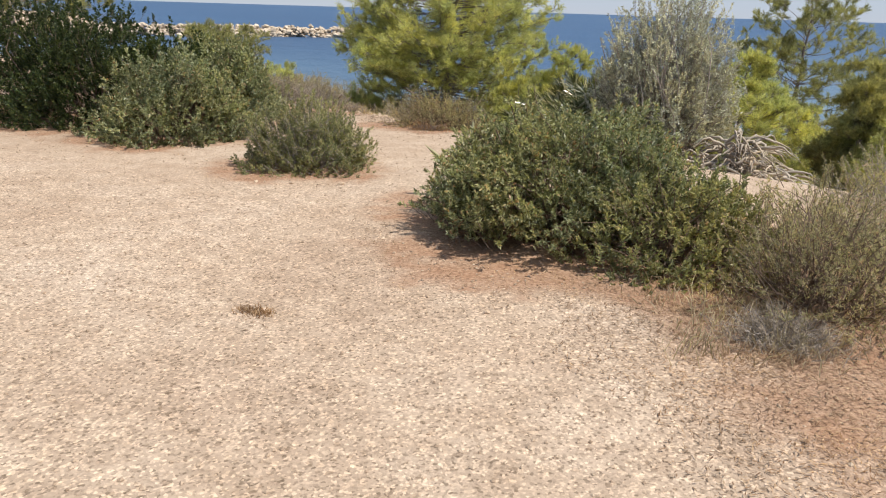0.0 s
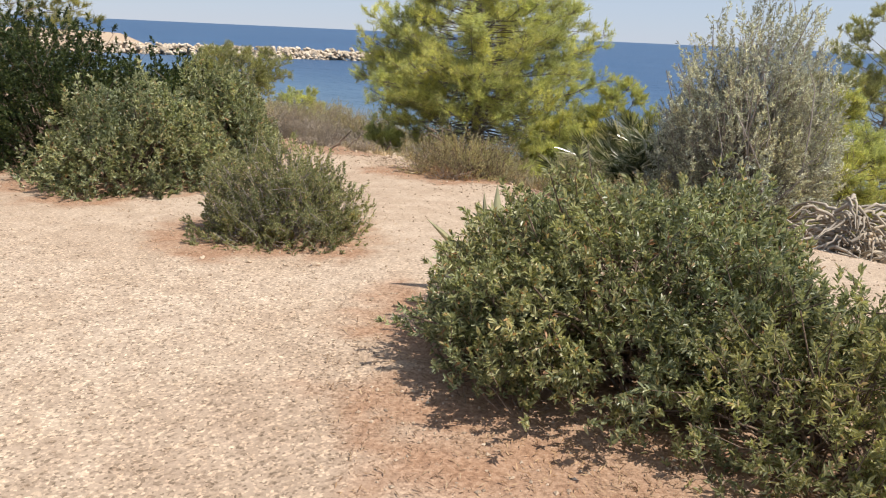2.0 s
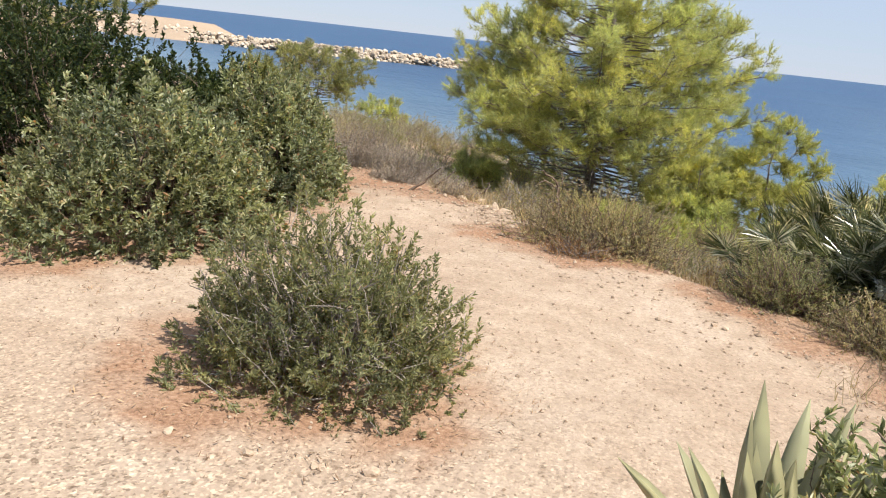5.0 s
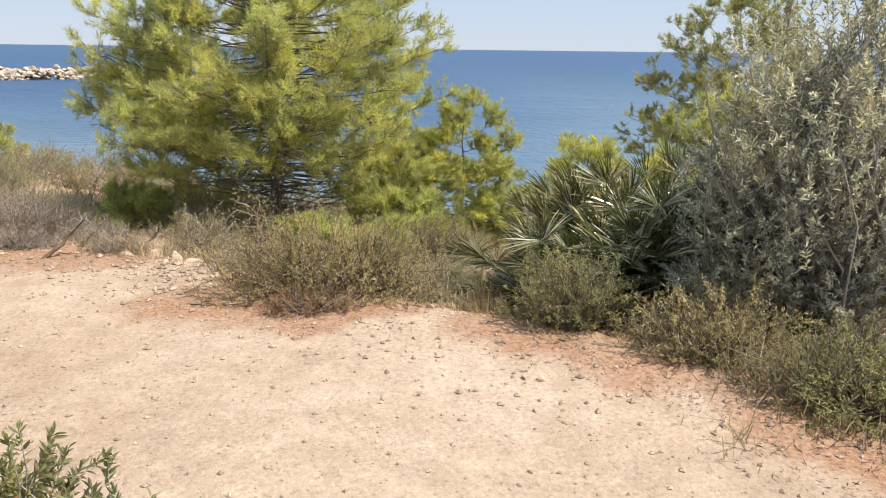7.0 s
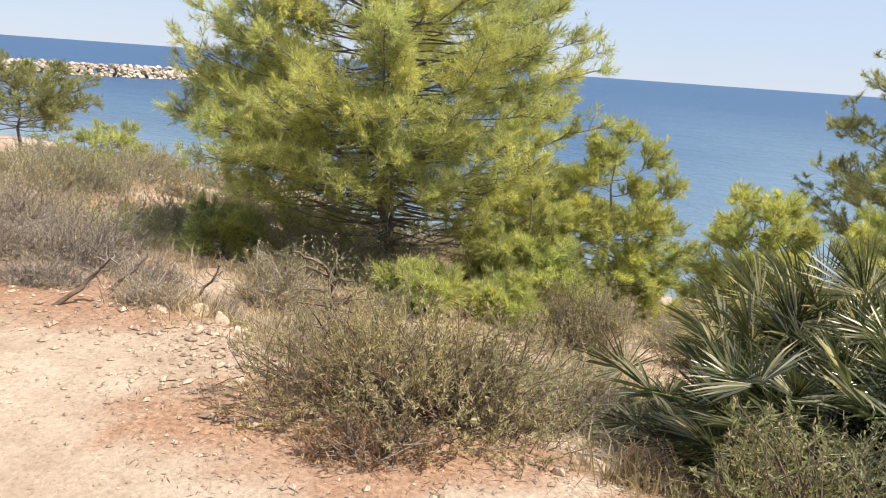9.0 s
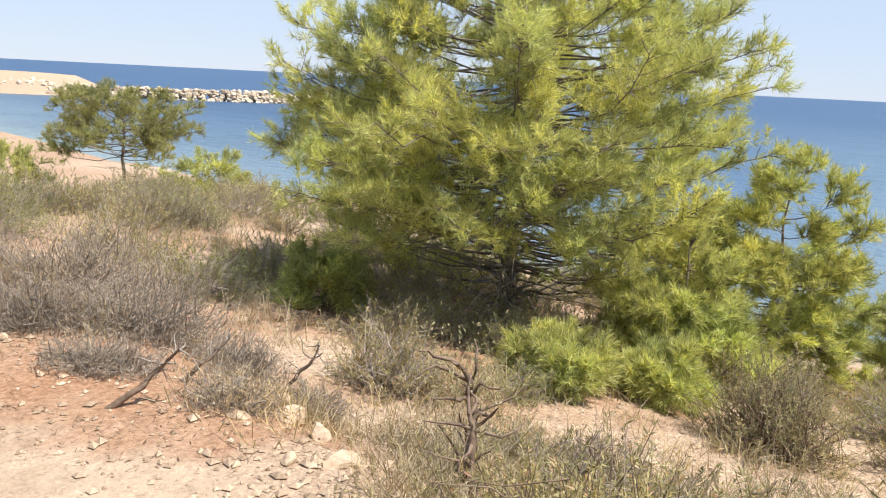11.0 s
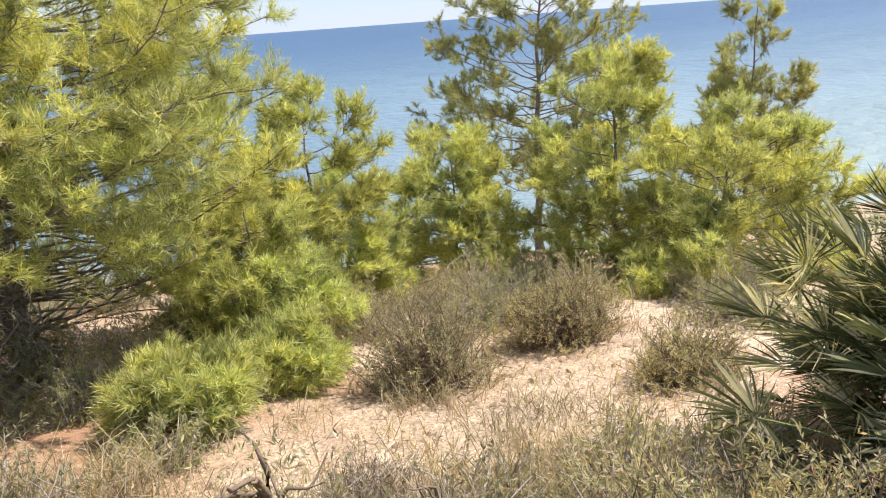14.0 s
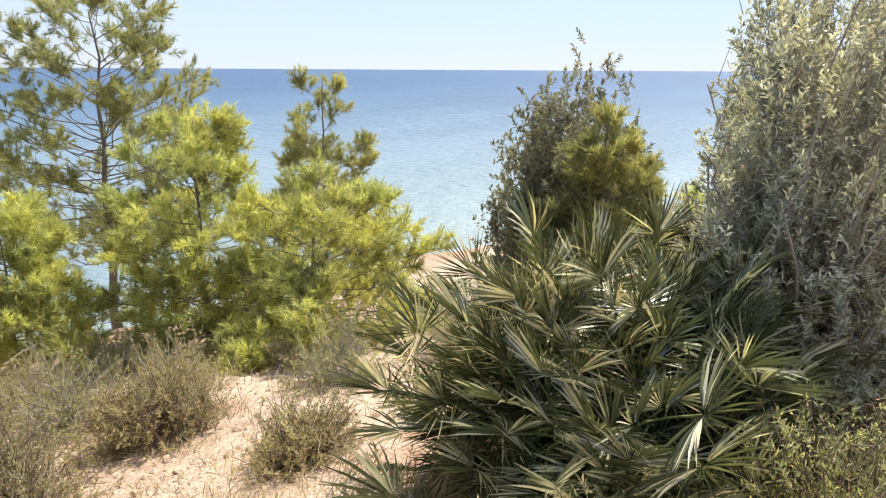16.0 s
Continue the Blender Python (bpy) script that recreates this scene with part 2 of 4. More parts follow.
def stone_material(name, c1, c2, c3):
    m, nt, b = material(name, 0.85, 0.2)
    n1, n2 = noise_node(nt, 9, 6, 0.65), noise_node(nt, 60, 4, 0.6)
    r = ramp_node(nt, [(0.25, c1), (0.5, c2), (0.8, c3)])
    nt.links.new(n1.outputs[0], r.inputs[0])
    r2 = ramp_node(nt, [(0.3, (0.75, 0.73, 0.7)), (0.7, (1.15, 1.15, 1.15))])
    nt.links.new(n2.outputs[0], r2.inputs[0])
    geo = nt.nodes.new("ShaderNodeNewGeometry")
    r3 = ramp_node(nt, [(0.0, (0.68, 0.64, 0.6)), (0.5, (0.93, 0.9, 0.87)), (1.0, (1.25, 1.22, 1.18))])
    nt.links.new(geo.outputs["Random Per Island"], r3.inputs[0])
    col = mix_node(nt, mix_node(nt, r.outputs[0], r2.outputs[0], 1.0, "MULTIPLY"), r3.outputs[0], 1.0, "MULTIPLY")
    nt.links.new(col, b.inputs["Base Color"])
    bp = nt.nodes.new("ShaderNodeBump")
    bp.inputs["Strength"].default_value, bp.inputs["Distance"].default_value = 0.5, 0.006
    nt.links.new(n2.outputs[0], bp.inputs["Height"])
    nt.links.new(bp.outputs[0], b.inputs["Normal"])
    return m


STONE = stone_material("limestone", (0.33, 0.245, 0.175), (0.43, 0.335, 0.25), (0.54, 0.455, 0.36))
ROCK_SEA = stone_material("armour_rock", (0.42, 0.34, 0.26), (0.57, 0.485, 0.385), (0.68, 0.60, 0.50))


def ground_material():
    m, nt, b = material("sandy_ground", 0.95, 0.1)
    geo = nt.nodes.new("ShaderNodeNewGeometry")
    pos = geo.outputs["Position"]
    big, mid, fine, grit = noise_node(nt, 0.6, 4, 0.6, pos), noise_node(nt, 4.5, 5, 0.6, pos), noise_node(nt, 38, 5, 0.7, pos), noise_node(nt, 140, 3, 0.6, pos)
    sand = ramp_node(nt, [(0.25, (0.365, 0.267, 0.193)), (0.5, (0.43, 0.328, 0.243)), (0.75, (0.485, 0.385, 0.30))])
    nt.links.new(big.outputs[0], sand.inputs[0])
    patch = ramp_node(nt, [(0.3, (0.86, 0.83, 0.80)), (0.7, (1.1, 1.1, 1.1))])
    nt.links.new(mid.outputs[0], patch.inputs[0])
    grain = ramp_node(nt, [(0.28, (0.62, 0.58, 0.54)), (0.45, (0.95, 0.96, 0.96)), (0.62, (1.04, 1.04, 1.04)), (0.8, (1.24, 1.23, 1.21))])
    nt.links.new(fine.outputs[0], grain.inputs[0])
    speck = nt.nodes.new("ShaderNodeTexVoronoi")
    speck.inputs["Scale"].default_value = 85
    nt.links.new(pos, speck.inputs["Vector"])
    peb = ramp_node(nt, [(0.12, (0.42, 0.40, 0.38)), (0.3, (0.93, 0.93, 0.93)), (0.65, (1.04, 1.04, 1.04)), (0.9, (1.75, 1.73, 1.7))])
    nt.links.new(speck.outputs["Color"], peb.inputs[0])
    col = mix_node(nt, sand.outputs[0], patch.outputs[0], 1.0, "MULTIPLY")
    col = mix_node(nt, col, grain.outputs[0], 1.0, "MULTIPLY")
    loose = nt.nodes.new("ShaderNodeAttribute")
    loose.attribute_name = "loose"
    col = mix_node(nt, col, peb.outputs[0], loose.outputs["Fac"], "MULTIPLY")
    chips = nt.nodes.new("ShaderNodeTexVoronoi")
    chips.inputs["Scale"].default_value = 44
    nt.links.new(pos, chips.inputs["Vector"])
    chip = ramp_node(nt, [(0.08, (0.6, 0.57, 0.54)), (0.2, (1.0, 1.0, 1.0)), (0.8, (1.0, 1.0, 1.0)), (0.92, (1.4, 1.38, 1.34))])
    nt.links.new(chips.outputs["Color"], chip.inputs[0])
    col = mix_node(nt, col, chip.outputs[0], loose.outputs["Fac"], "MULTIPLY")
    # red-brown earth and litter under and round the bushes
    at = nt.nodes.new("ShaderNodeAttribute")
    at.attribute_name = "litter"
    earth = ramp_node(nt, [(0.3, (0.17, 0.09, 0.055)), (0.5, (0.31, 0.175, 0.105)), (0.7, (0.45, 0.285, 0.185))])
    nt.links.new(fine.outputs[0], earth.inputs[0])
    col = mix_node(nt, col, earth.outputs[0], at.outputs["Fac"])
    nt.links.new(col, b.inputs["Base Color"])
    add = nt.nodes.new("ShaderNodeMath")
    add.operation = "MULTIPLY_ADD"
    nt.links.new(grit.outputs[0], add.inputs[0])
    add.inputs[1].default_value = 0.4
    nt.links.new(fine.outputs[0], add.inputs[2])
    bp = nt.nodes.new("ShaderNodeBump")
    bp.inputs["Strength"].default_value, bp.inputs["Distance"].default_value = 0.9, 0.008
    nt.links.new(add.outputs[0], bp.inputs["Height"])
    nt.links.new(bp.outputs[0], b.inputs["Normal"])
    return m


def water_material():
    m, nt, b = material("sea_water", 0.45, 0.45)
    geo = nt.nodes.new("ShaderNodeNewGeometry")
    # drives the water colour: shallows by the shore, painted sun sheen eastward
    at = nt.nodes.new("ShaderNodeAttribute")
    at.attribute_name = "depth_and_sheen"
    deep = ramp_node(nt, [(0.0, (0.27, 0.30, 0.27)), (0.12, (0.19, 0.245, 0.25)), (0.35, (0.12, 0.175, 0.22)), (0.7, (0.06, 0.115, 0.18)), (1.0, (0.019, 0.067, 0.148))])
    nt.links.new(at.outputs["Fac"], deep.inputs[0])
    mp = nt.nodes.new("ShaderNodeMapping")
    mp.inputs["Scale"].default_value = (0.012, 0.05, 1)
    nt.links.new(geo.outputs["Position"], mp.inputs["Vector"])
    streak = noise_node(nt, 1.0, 5, 0.6, mp.outputs[0])
    tone = ramp_node(nt, [(0.3, (0.75, 0.8, 0.85)), (0.7, (1.3, 1.25, 1.2))])
    nt.links.new(streak.outputs[0], tone.inputs[0])
    nt.links.new(mix_node(nt, deep.outputs[0], tone.outputs[0], 1.0, "MULTIPLY"), b.inputs["Base Color"])
    w1, w2 = noise_node(nt, 1.3, 4, 0.6, geo.outputs["Position"]), noise_node(nt, 0.25, 3, 0.5, geo.outputs["Position"])
    add = nt.nodes.new("ShaderNodeMath")
    add.operation = "MULTIPLY_ADD"
    nt.links.new(w2.outputs[0], add.inputs[0])
    add.inputs[1].default_value = 2.0
    nt.links.new(w1.outputs[0], add.inputs[2])
    bp = nt.nodes.new("ShaderNodeBump")
    bp.inputs["Strength"].default_value, bp.inputs["Distance"].default_value = 0.7, 0.35
    nt.links.new(add.outputs[0], bp.inputs["Height"])
    nt.links.new(bp.outputs[0], b.inputs["Normal"])
    return m


# ---- plan of the bushes: x, y, half width, half depth, height ----
MASTIC_PLAN = [(5.42, 7.07, 1.14, 1.1, 1.02)]
CENTRE_PLAN = (2.76, 8.72, 0.74, 0.64, 0.74)
LEFT_PLAN = [(0.45, 10.15, 1.05, 1.05, 1.05), (0.5, 11.75, 0.78, 0.95, 1.08), (-1.1, 10.9, 1.45, 1.3, 1.55), (-2.6, 11.6, 1.5, 1.4, 1.75), (-0.35, 11.85, 1.0, 0.95, 1.15)]
SCRUB_PLAN = [(3.62, 11.9, 0.84, 0.52, 0.58), (5.0, 11.2, 0.44, 0.38, 0.5), (5.62, 10.72, 0.5, 0.4, 0.42), (5.95, 10.05, 0.5, 0.5, 0.42),
              (6.9, 5.75, 0.75, 0.8, 0.84), (7.4, 6.9, 0.6, 0.6, 0.4), (4.75, 14.75, 0.55, 0.5, 0.72), (6.0, 14.9, 0.6, 0.45, 0.62), (5.75, 13.65, 0.42, 0.35, 0.42)]
BARE_SPOTS = [(1.5, 13.05, 1.0, 0.45, 1)] + SCRUB_PLAN + MASTIC_PLAN + [(5.05, 6.85, 0.72, 1.1, 1), (6.1, 6.05, 0.6, 0.35, 1)] + LEFT_PLAN + [CENTRE_PLAN, (6.1, 12.2, 1.2, 1.1, 1), (6.6, 11.2, 1.1, 1.0, 1), (2.8, 16.9, 2.2, 1.9, 1), (0.6, 14.5, 1.4, 1.0, 1)]


# ---- ground: one sheet to the horizon ----
def stretched(lo, hi, step, far):
    mid = np.arange(lo, hi + step / 2, step)
    out = [step]
    while out[-1] < far:
        out.append(out[-1] * 1.35 + step)
    out = np.array(out)
    return np.concatenate([lo - out[::-1], mid, hi + out])


gx, gy = stretched(-7, 13, 0.085, 3500), stretched(0.5, 22, 0.085, 3500)
GX, GY = np.meshgrid(gx, gy)
GZ = height(GX, GY)
nx, ny = len(gx), len(gy)
idx = np.arange(nx * ny).reshape(ny, nx)
tris = np.concatenate([np.stack([idx[:-1, :-1], idx[:-1, 1:], idx[1:, 1:]], -1).reshape(-1, 3),
                       np.stack([idx[:-1, :-1], idx[1:, 1:], idx[1:, :-1]], -1).reshape(-1, 3)])
ground_me = tri_mesh("ground", np.stack([GX, GY, GZ], -1).reshape(-1, 3), tris, ground_material(), None, True)
lit = np.zeros(GX.shape)
for bx, by, rx, ry, _ in BARE_SPOTS:
    q = np.sqrt(((GX - bx + 0.12) / (rx + 0.14)) ** 2 + ((GY - by + 0.05) / (ry + 0.14)) ** 2) + (vnoise(GX, GY, 0.35, 11) - 0.5) * 0.5 + (vnoise(GX, GY, 0.12, 18) - 0.5) * 0.35
    lit = np.maximum(lit, smooth(1.15, 0.85, q) * (0.6 + 0.4 * vnoise(GX, GY, 0.2, 12)))
sl = past_edge(GX, GY)
lit = np.maximum(lit, smooth(15.6, 17.5, GY) * smooth(6, 4.5, GX) * smooth(0.25, 0.6, vnoise(GX, GY, 0.8, 19)) * 0.4)
lit = np.maximum(lit, smooth(-0.35, 0.3, sl) * smooth(0.42, 0.7, vnoise(GX, GY, 0.9, 13)) * 0.6)
for bx, by, rad in ((5.2, 14.2, 1.3), (6.6, 14.0, 0.9), (2.75, 13.5, 0.6), (3.9, 14.0, 0.8), (1.9, 14.4, 0.6), (-1.0, 20.3, 1.2)):
    lit = lit * (1 - 0.85 * smooth(1.1, 0.6, np.hypot(GX - bx, GY - by) / rad + (vnoise(GX, GY, 0.3, 17) - 0.5) * 0.5))
east = smooth(5.6, 6.15, GX + 0.53 * (GY - 5.3) * (GY < 5.3) + 0.6 * (vnoise(GX, GY, 0.4, 14) - 0.5) + 0.4 * (vnoise(GX, GY, 0.13, 20) - 0.5)) * smooth(7, 6, GY)
lit = np.maximum(lit, east * 0.85 * (0.5 + 0.5 * vnoise(GX, GY, 0.25, 15)))
attr = ground_me.attributes.new("litter", "FLOAT", "POINT")
attr.data.foreach_set("value", np.clip(lit, 0, 1).astype(np.float32).ravel())
# grit lies loose on the clearing and the slope; the trodden path is packed smooth
trodden = smooth(7.2, 9.2, GY) * smooth(0.25, -0.35, past_edge(GX, GY))
attr = ground_me.attributes.new("loose", "FLOAT", "POINT")
attr.data.foreach_set("value", (0.82 - 0.6 * trodden).astype(np.float32).ravel())
tagged(new("ground", ground_me), "pale sandy coastal ground with grit and red earth", "ground", kind="structure")

# ---- sea ----
wx, wy = stretched(-30, 40, 1.5, 4200), stretched(10, 70, 1.5, 4200)
WX, WY = np.meshgrid(wx, wy)
idx = np.arange(WX.size).reshape(WX.shape)
tris = np.concatenate([np.stack([idx[:-1, :-1], idx[:-1, 1:], idx[1:, 1:]], -1).reshape(-1, 3),
                       np.stack([idx[:-1, :-1], idx[1:, 1:], idx[1:, :-1]], -1).reshape(-1, 3)])
water_me = tri_mesh("water", np.stack([WX, WY, np.full(WX.shape, SEA)], -1).reshape(-1, 3), tris, water_material(), None, True)
off = past_edge(WX, WY) - (12.6 + 1.0 * smooth(3, -8, WX) + 2.6 * smooth(11, 18, WX))
# pale tones reach farther out in the east, imitating glare on the water
attr = water_me.attributes.new("depth_and_sheen", "FLOAT", "POINT")
attr.data.foreach_set("value", (1 - np.exp(-np.maximum(off, 0) / (17 + 45 * smooth(8, 40, WX)))).astype(np.float32).ravel())
tagged(new("water", water_me), "calm blue sea, turquoise in the shallows", "sea", kind="structure")


# ---- bushes ----
def bush_geometry(rng, rx, ry, h, twigs, per, twig_len, leaf_len, leaf_w, up=0.5, lump=0.3, spread=0.9, shell=0.5, stems=70, stem_r=0.008, lift=0.0, sprays=False):
    """Leafy twigs on a lumpy dome, and the stems that carry them. Returns leaves and stems."""
    a = rng.uniform(0, 2 * np.pi, twigs)
    e = np.arcsin(rng.uniform(-0.05, 1, twigs) ** 1.0 * 0.98)
    lob = 1 - lump + lump * 2 * (0.5 * vnoise(np.cos(a) * 2 + 7, np.sin(a) * 2 + e * 1.6, 0.75, int(rng.integers(99))) + 0.5 * vnoise(np.cos(a) * 2 + 7, np.sin(a) * 2 + e * 1.6, 0.3, int(rng.integers(99))))
    r = lob * rng.uniform(shell, 1, twigs) ** 0.6
    tip = np.stack([rx * r * np.cos(a) * np.cos(e), ry * r * np.sin(a) * np.cos(e), lift + (h - lift) * r * np.maximum(np.sin(e), 0.03) - lift * 0.45 * np.maximum(r - 0.75, 0) * np.cos(e)], 1)
    d = unit(unit(tip / [rx, ry, h]) * (1 - up) + np.array([0, 0, up]) + rng.normal(size=(twigs, 3)) * 0.3)
    t = rng.uniform(0, 1, (twigs, per, 1)) ** (0.7 if sprays else 1.0)
    p = tip[:, None] - d[:, None] * twig_len * (1 - t)
    ld = unit(d[:, None] * (1 - 0.35 * spread) + rng.normal(size=(twigs, per, 3)) * spread * 0.6)
    if sprays:                             # leaves stand off both sides of each twig
        perp = unit(np.cross(np.repeat(d[:, None], per, 1), rng.normal(size=(twigs, per, 3))))
        ld = unit(d[:, None] * (0.35 + 0.6 * t) + perp * (1.0 - 0.45 * t) + rng.normal(size=(twigs, per, 3)) * 0.22)
    p, ld = p.reshape(-1, 3), ld.reshape(-1, 3)
    keep = p[:, 2] > 0.01 + 0.75 * min(lift, 0.3)
    lv = leaves(p[keep], ld[keep], leaf_len, leaf_w, rng, oval=sprays)
    pick = rng.choice(twigs, min(stems, twigs), replace=False)
    foot = np.stack([rng.normal(0, 0.16, len(pick)) * rx, rng.normal(0, 0.16, len(pick)) * ry, np.full(len(pick), -0.02)], 1)
    tp = bent(foot, tip[pick], 6, 0.07, rng)
    rad = np.linspace(1, 0.25, 6)[None] * stem_r * rng.uniform(0.6, 1.4, (len(pick), 1))
    tw = rng.choice(twigs, min(twigs, stems * 6), replace=False)
    small = bent(tip[tw] - d[tw] * twig_len * 1.6, tip[tw], 3, 0.06, rng)
    rs = np.repeat(np.array([[0.0028, 0.002, 0.001]]), len(tw), 0)
    return lv, join([tubes(tp, rad, 5), tubes(small, rs, 3)])


def bush(name, x, y, seed, label, category, leaf_mat, stem_mat, group="", **kw):
    rng = np.random.default_rng(seed)
    ob = thing(name, x, y, label, category, group)
    lv, st = bush_geometry(rng, **kw)
    part("branchwork", st, stem_mat, ob, "", True)
    part("foliage", lv, leaf_mat, ob)
    return ob


# big mastic bush beside the path
x, y, rx, ry, h = MASTIC_PLAN[0]
rx, ry = rx * 0.97, ry * 0.96
bush("mastic_bush", x, y, 11, "large rounded mastic bush with glossy dark green leaves beside the path", "bush", MASTIC, BARK_BROWN, rx=rx, ry=ry, h=h,
     lift=0.24, twigs=3000, per=24, twig_len=0.13, leaf_len=0.036, leaf_w=0.0125, up=0.4, lump=0.42, stems=190, stem_r=0.012, sprays=True)
bush("mastic_bush", 6.15, 6.35, 12, "lower bright green mastic bush with fine leaves", "bush", SCRUB_GREEN, BARK_BROWN, rx=0.75, ry=0.65, h=0.72,
     twigs=900, per=26, twig_len=0.15, leaf_len=0.036, leaf_w=0.012, up=0.45, lump=0.32, stems=80, sprays=True)
bush("mastic_bush", 4.85, 6.85, 14, "mastic side shoots with glossy leaves at the path's edge", "bush", MASTIC, BARK_BROWN, rx=0.5, ry=0.66, h=0.8,
     lift=0.12, twigs=680, per=24, twig_len=0.13, leaf_len=0.036, leaf_w=0.0125, up=0.4, lump=0.36, stems=60, sprays=True)
# low bush in the middle of the clearing
x, y, rx, ry, h = CENTRE_PLAN
bush("mastic_bush", x, y, 13, "low spreading grey-green bush standing alone in the clearing", "bush", MASTIC_GREY, BARK_GREY, rx=rx, ry=ry, h=h,
     twigs=1500, per=28, twig_len=0.14, leaf_len=0.03, leaf_w=0.0092, up=0.42, lump=0.44, stems=150, sprays=True)
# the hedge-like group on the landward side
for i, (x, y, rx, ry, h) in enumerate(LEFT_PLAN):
    # the last three bushes carry part of their shade in the leaf colour
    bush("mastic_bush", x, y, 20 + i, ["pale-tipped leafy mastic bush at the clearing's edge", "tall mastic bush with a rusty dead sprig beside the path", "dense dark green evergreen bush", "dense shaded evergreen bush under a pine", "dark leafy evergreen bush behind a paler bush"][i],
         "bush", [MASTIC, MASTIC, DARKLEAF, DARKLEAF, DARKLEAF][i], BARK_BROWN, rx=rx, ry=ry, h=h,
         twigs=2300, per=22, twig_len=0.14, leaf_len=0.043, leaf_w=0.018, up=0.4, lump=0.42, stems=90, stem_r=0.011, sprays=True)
# low scrub along the path and down the slope
for i, (x, y, rx, ry, h) in enumerate(SCRUB_PLAN):
    bush("scrub_bush", x, y, 40 + i, "low olive-brown heath bush on sandy ground" if i not in (1, 3) else "small yellow-green heath bush at the path's edge", "bush", SCRUB_GREEN if i in (1, 3) else SCRUB, BARK_BROWN,
         "heath bushes along the path", rx=rx, ry=ry, h=h, twigs=int(1350 * rx), per=24, twig_len=0.16, leaf_len=0.027, leaf_w=0.0066, up=0.36, lump=0.42, spread=1.0, shell=0.3, stems=160, stem_r=0.005)


# ---- pines ----
def pine(name, x, y, seed, label, hgt, crown, clear=0.12, limbs=60, subs=9, tufts=5, per=36, mat=None, lean=(0, 0), profile=((0, 0.1, 0.35, 0.6, 0.85, 1), (0.65, 0.9, 1.0, 0.85, 0.5, 0.12)),
         needle=0.085, inner=0.45, gap=None, thick=0.05, dead=0, width=0.0068, group="", rise=0.25, flat=1.0):
    rng = np.random.default_rng(seed)
    ob = thing(name, x, y, label, "pine", group)
    k = 9
    tz = np.linspace(0, 1, k)
    trunk = np.stack([lean[0] * tz ** 1.3, lean[1] * tz ** 1.3, hgt * tz], 1) + np.concatenate([np.zeros((1, 3)), rng.normal(size=(k - 1, 3)) * [0.03, 0.03, 0] * hgt * 0.3])
    tr = thick * np.linspace(1, 0.12, k)
    tr[0] *= 1.35
    part("trunk", tubes(trunk[None], tr[None], 9), BARK_PINE, ob, "", True)
    cand = rng.uniform(0, 1, limbs * 12)
    cand = cand[rng.uniform(0, 1, len(cand)) < np.interp(cand, profile[0], profile[1]) ** 1.7]
    u = np.sort(clear + (1 - clear) * cand[:limbs])
    limbs = len(u)
    a = np.arange(limbs) * 2.39996 + rng.normal(0, 0.4, limbs)
    if gap:                                # low limbs are missing on one side
        u = np.where((u < gap[1]) & (np.cos(a - gap[0]) > 0.35), u + 0.2, u)
    foot = np.stack([np.interp(u * 0.985, tz, trunk[:, i]) for i in range(3)], 1)
    reach = crown * np.interp((u - clear) / (1 - clear), profile[0], profile[1]) * rng.uniform(0.6, 1.03, limbs)
    end = foot + np.stack([np.cos(a) * reach, np.sin(a) * reach * flat, reach * (rise * (2.2 * u - 0.35) + rng.normal(0.02, 0.10, limbs)) + hgt * 0.02], 1)
    lp = bent(foot, end, 7, 0.05, rng)
    lp[:, :, 2] -= (np.sin(np.linspace(0, 1, 7) * np.pi)[None] * reach[:, None] * 0.07)
    lr = np.linspace(1, 0.2, 7)[None] * (0.006 + 0.010 * reach / max(crown, 0.1))[:, None] * (0.45 + thick * 5)
    st = inner + (1 - inner) * rng.uniform(0, 1, (limbs, subs)) ** 0.6
    seg = np.clip((st * 6).astype(int), 0, 5)
    fr = st * 6 - seg
    li = np.arange(limbs)[:, None]
    sp = lp[li, seg] * (1 - fr[..., None]) + lp[li, seg + 1] * fr[..., None]
    ld = unit(end - foot)[:, None]
    sd = unit(ld * 0.75 + rng.normal(size=(limbs, subs, 3)) * [0.75, 0.75, 0.45] + np.array([0, 0, 0.28]))
    sl = (0.12 + 0.20 * min(crown, 1.2) * (1.2 - st)) * rng.uniform(0.6, 1.25, (limbs, subs))
    s0, s1 = sp.reshape(-1, 3), (sp + sd * sl[..., None]).reshape(-1, 3)
    sb = bent(s0, s1, 4, 0.06, rng)
    sr = np.repeat(np.linspace(1, 0.3, 4)[None] * 0.0045, len(s0), 0)
    tagged(part("branchwork", join([tubes(lp, lr, 5), tubes(sb, sr, 3)]), BARK_PINE, ob, "", True), kind="stuff")
    tt = rng.uniform(0.35, 1, (len(s0), tufts))
    tt[:, 0] = 1
    tp = s0[:, None] + (s1 - s0)[:, None] * tt[..., None]
    td = unit(unit(s1 - s0)[:, None] + rng.normal(size=tp.shape) * 0.5 + np.array([0, 0, 0.5]))
    tp, td = tp.reshape(-1, 3), td.reshape(-1, 3)
    nt_ = rng.uniform(0, 1, (len(tp), per, 1))
    npos = tp[:, None] + td[:, None] * 0.10 * nt_
    ndir = unit(td[:, None] * (0.45 + 0.55 * nt_) + rng.normal(size=npos.shape) * 0.46)
    part("needles", needles(npos.reshape(-1, 3), ndir.reshape(-1, 3), needle, width, rng), mat or PINE, ob)
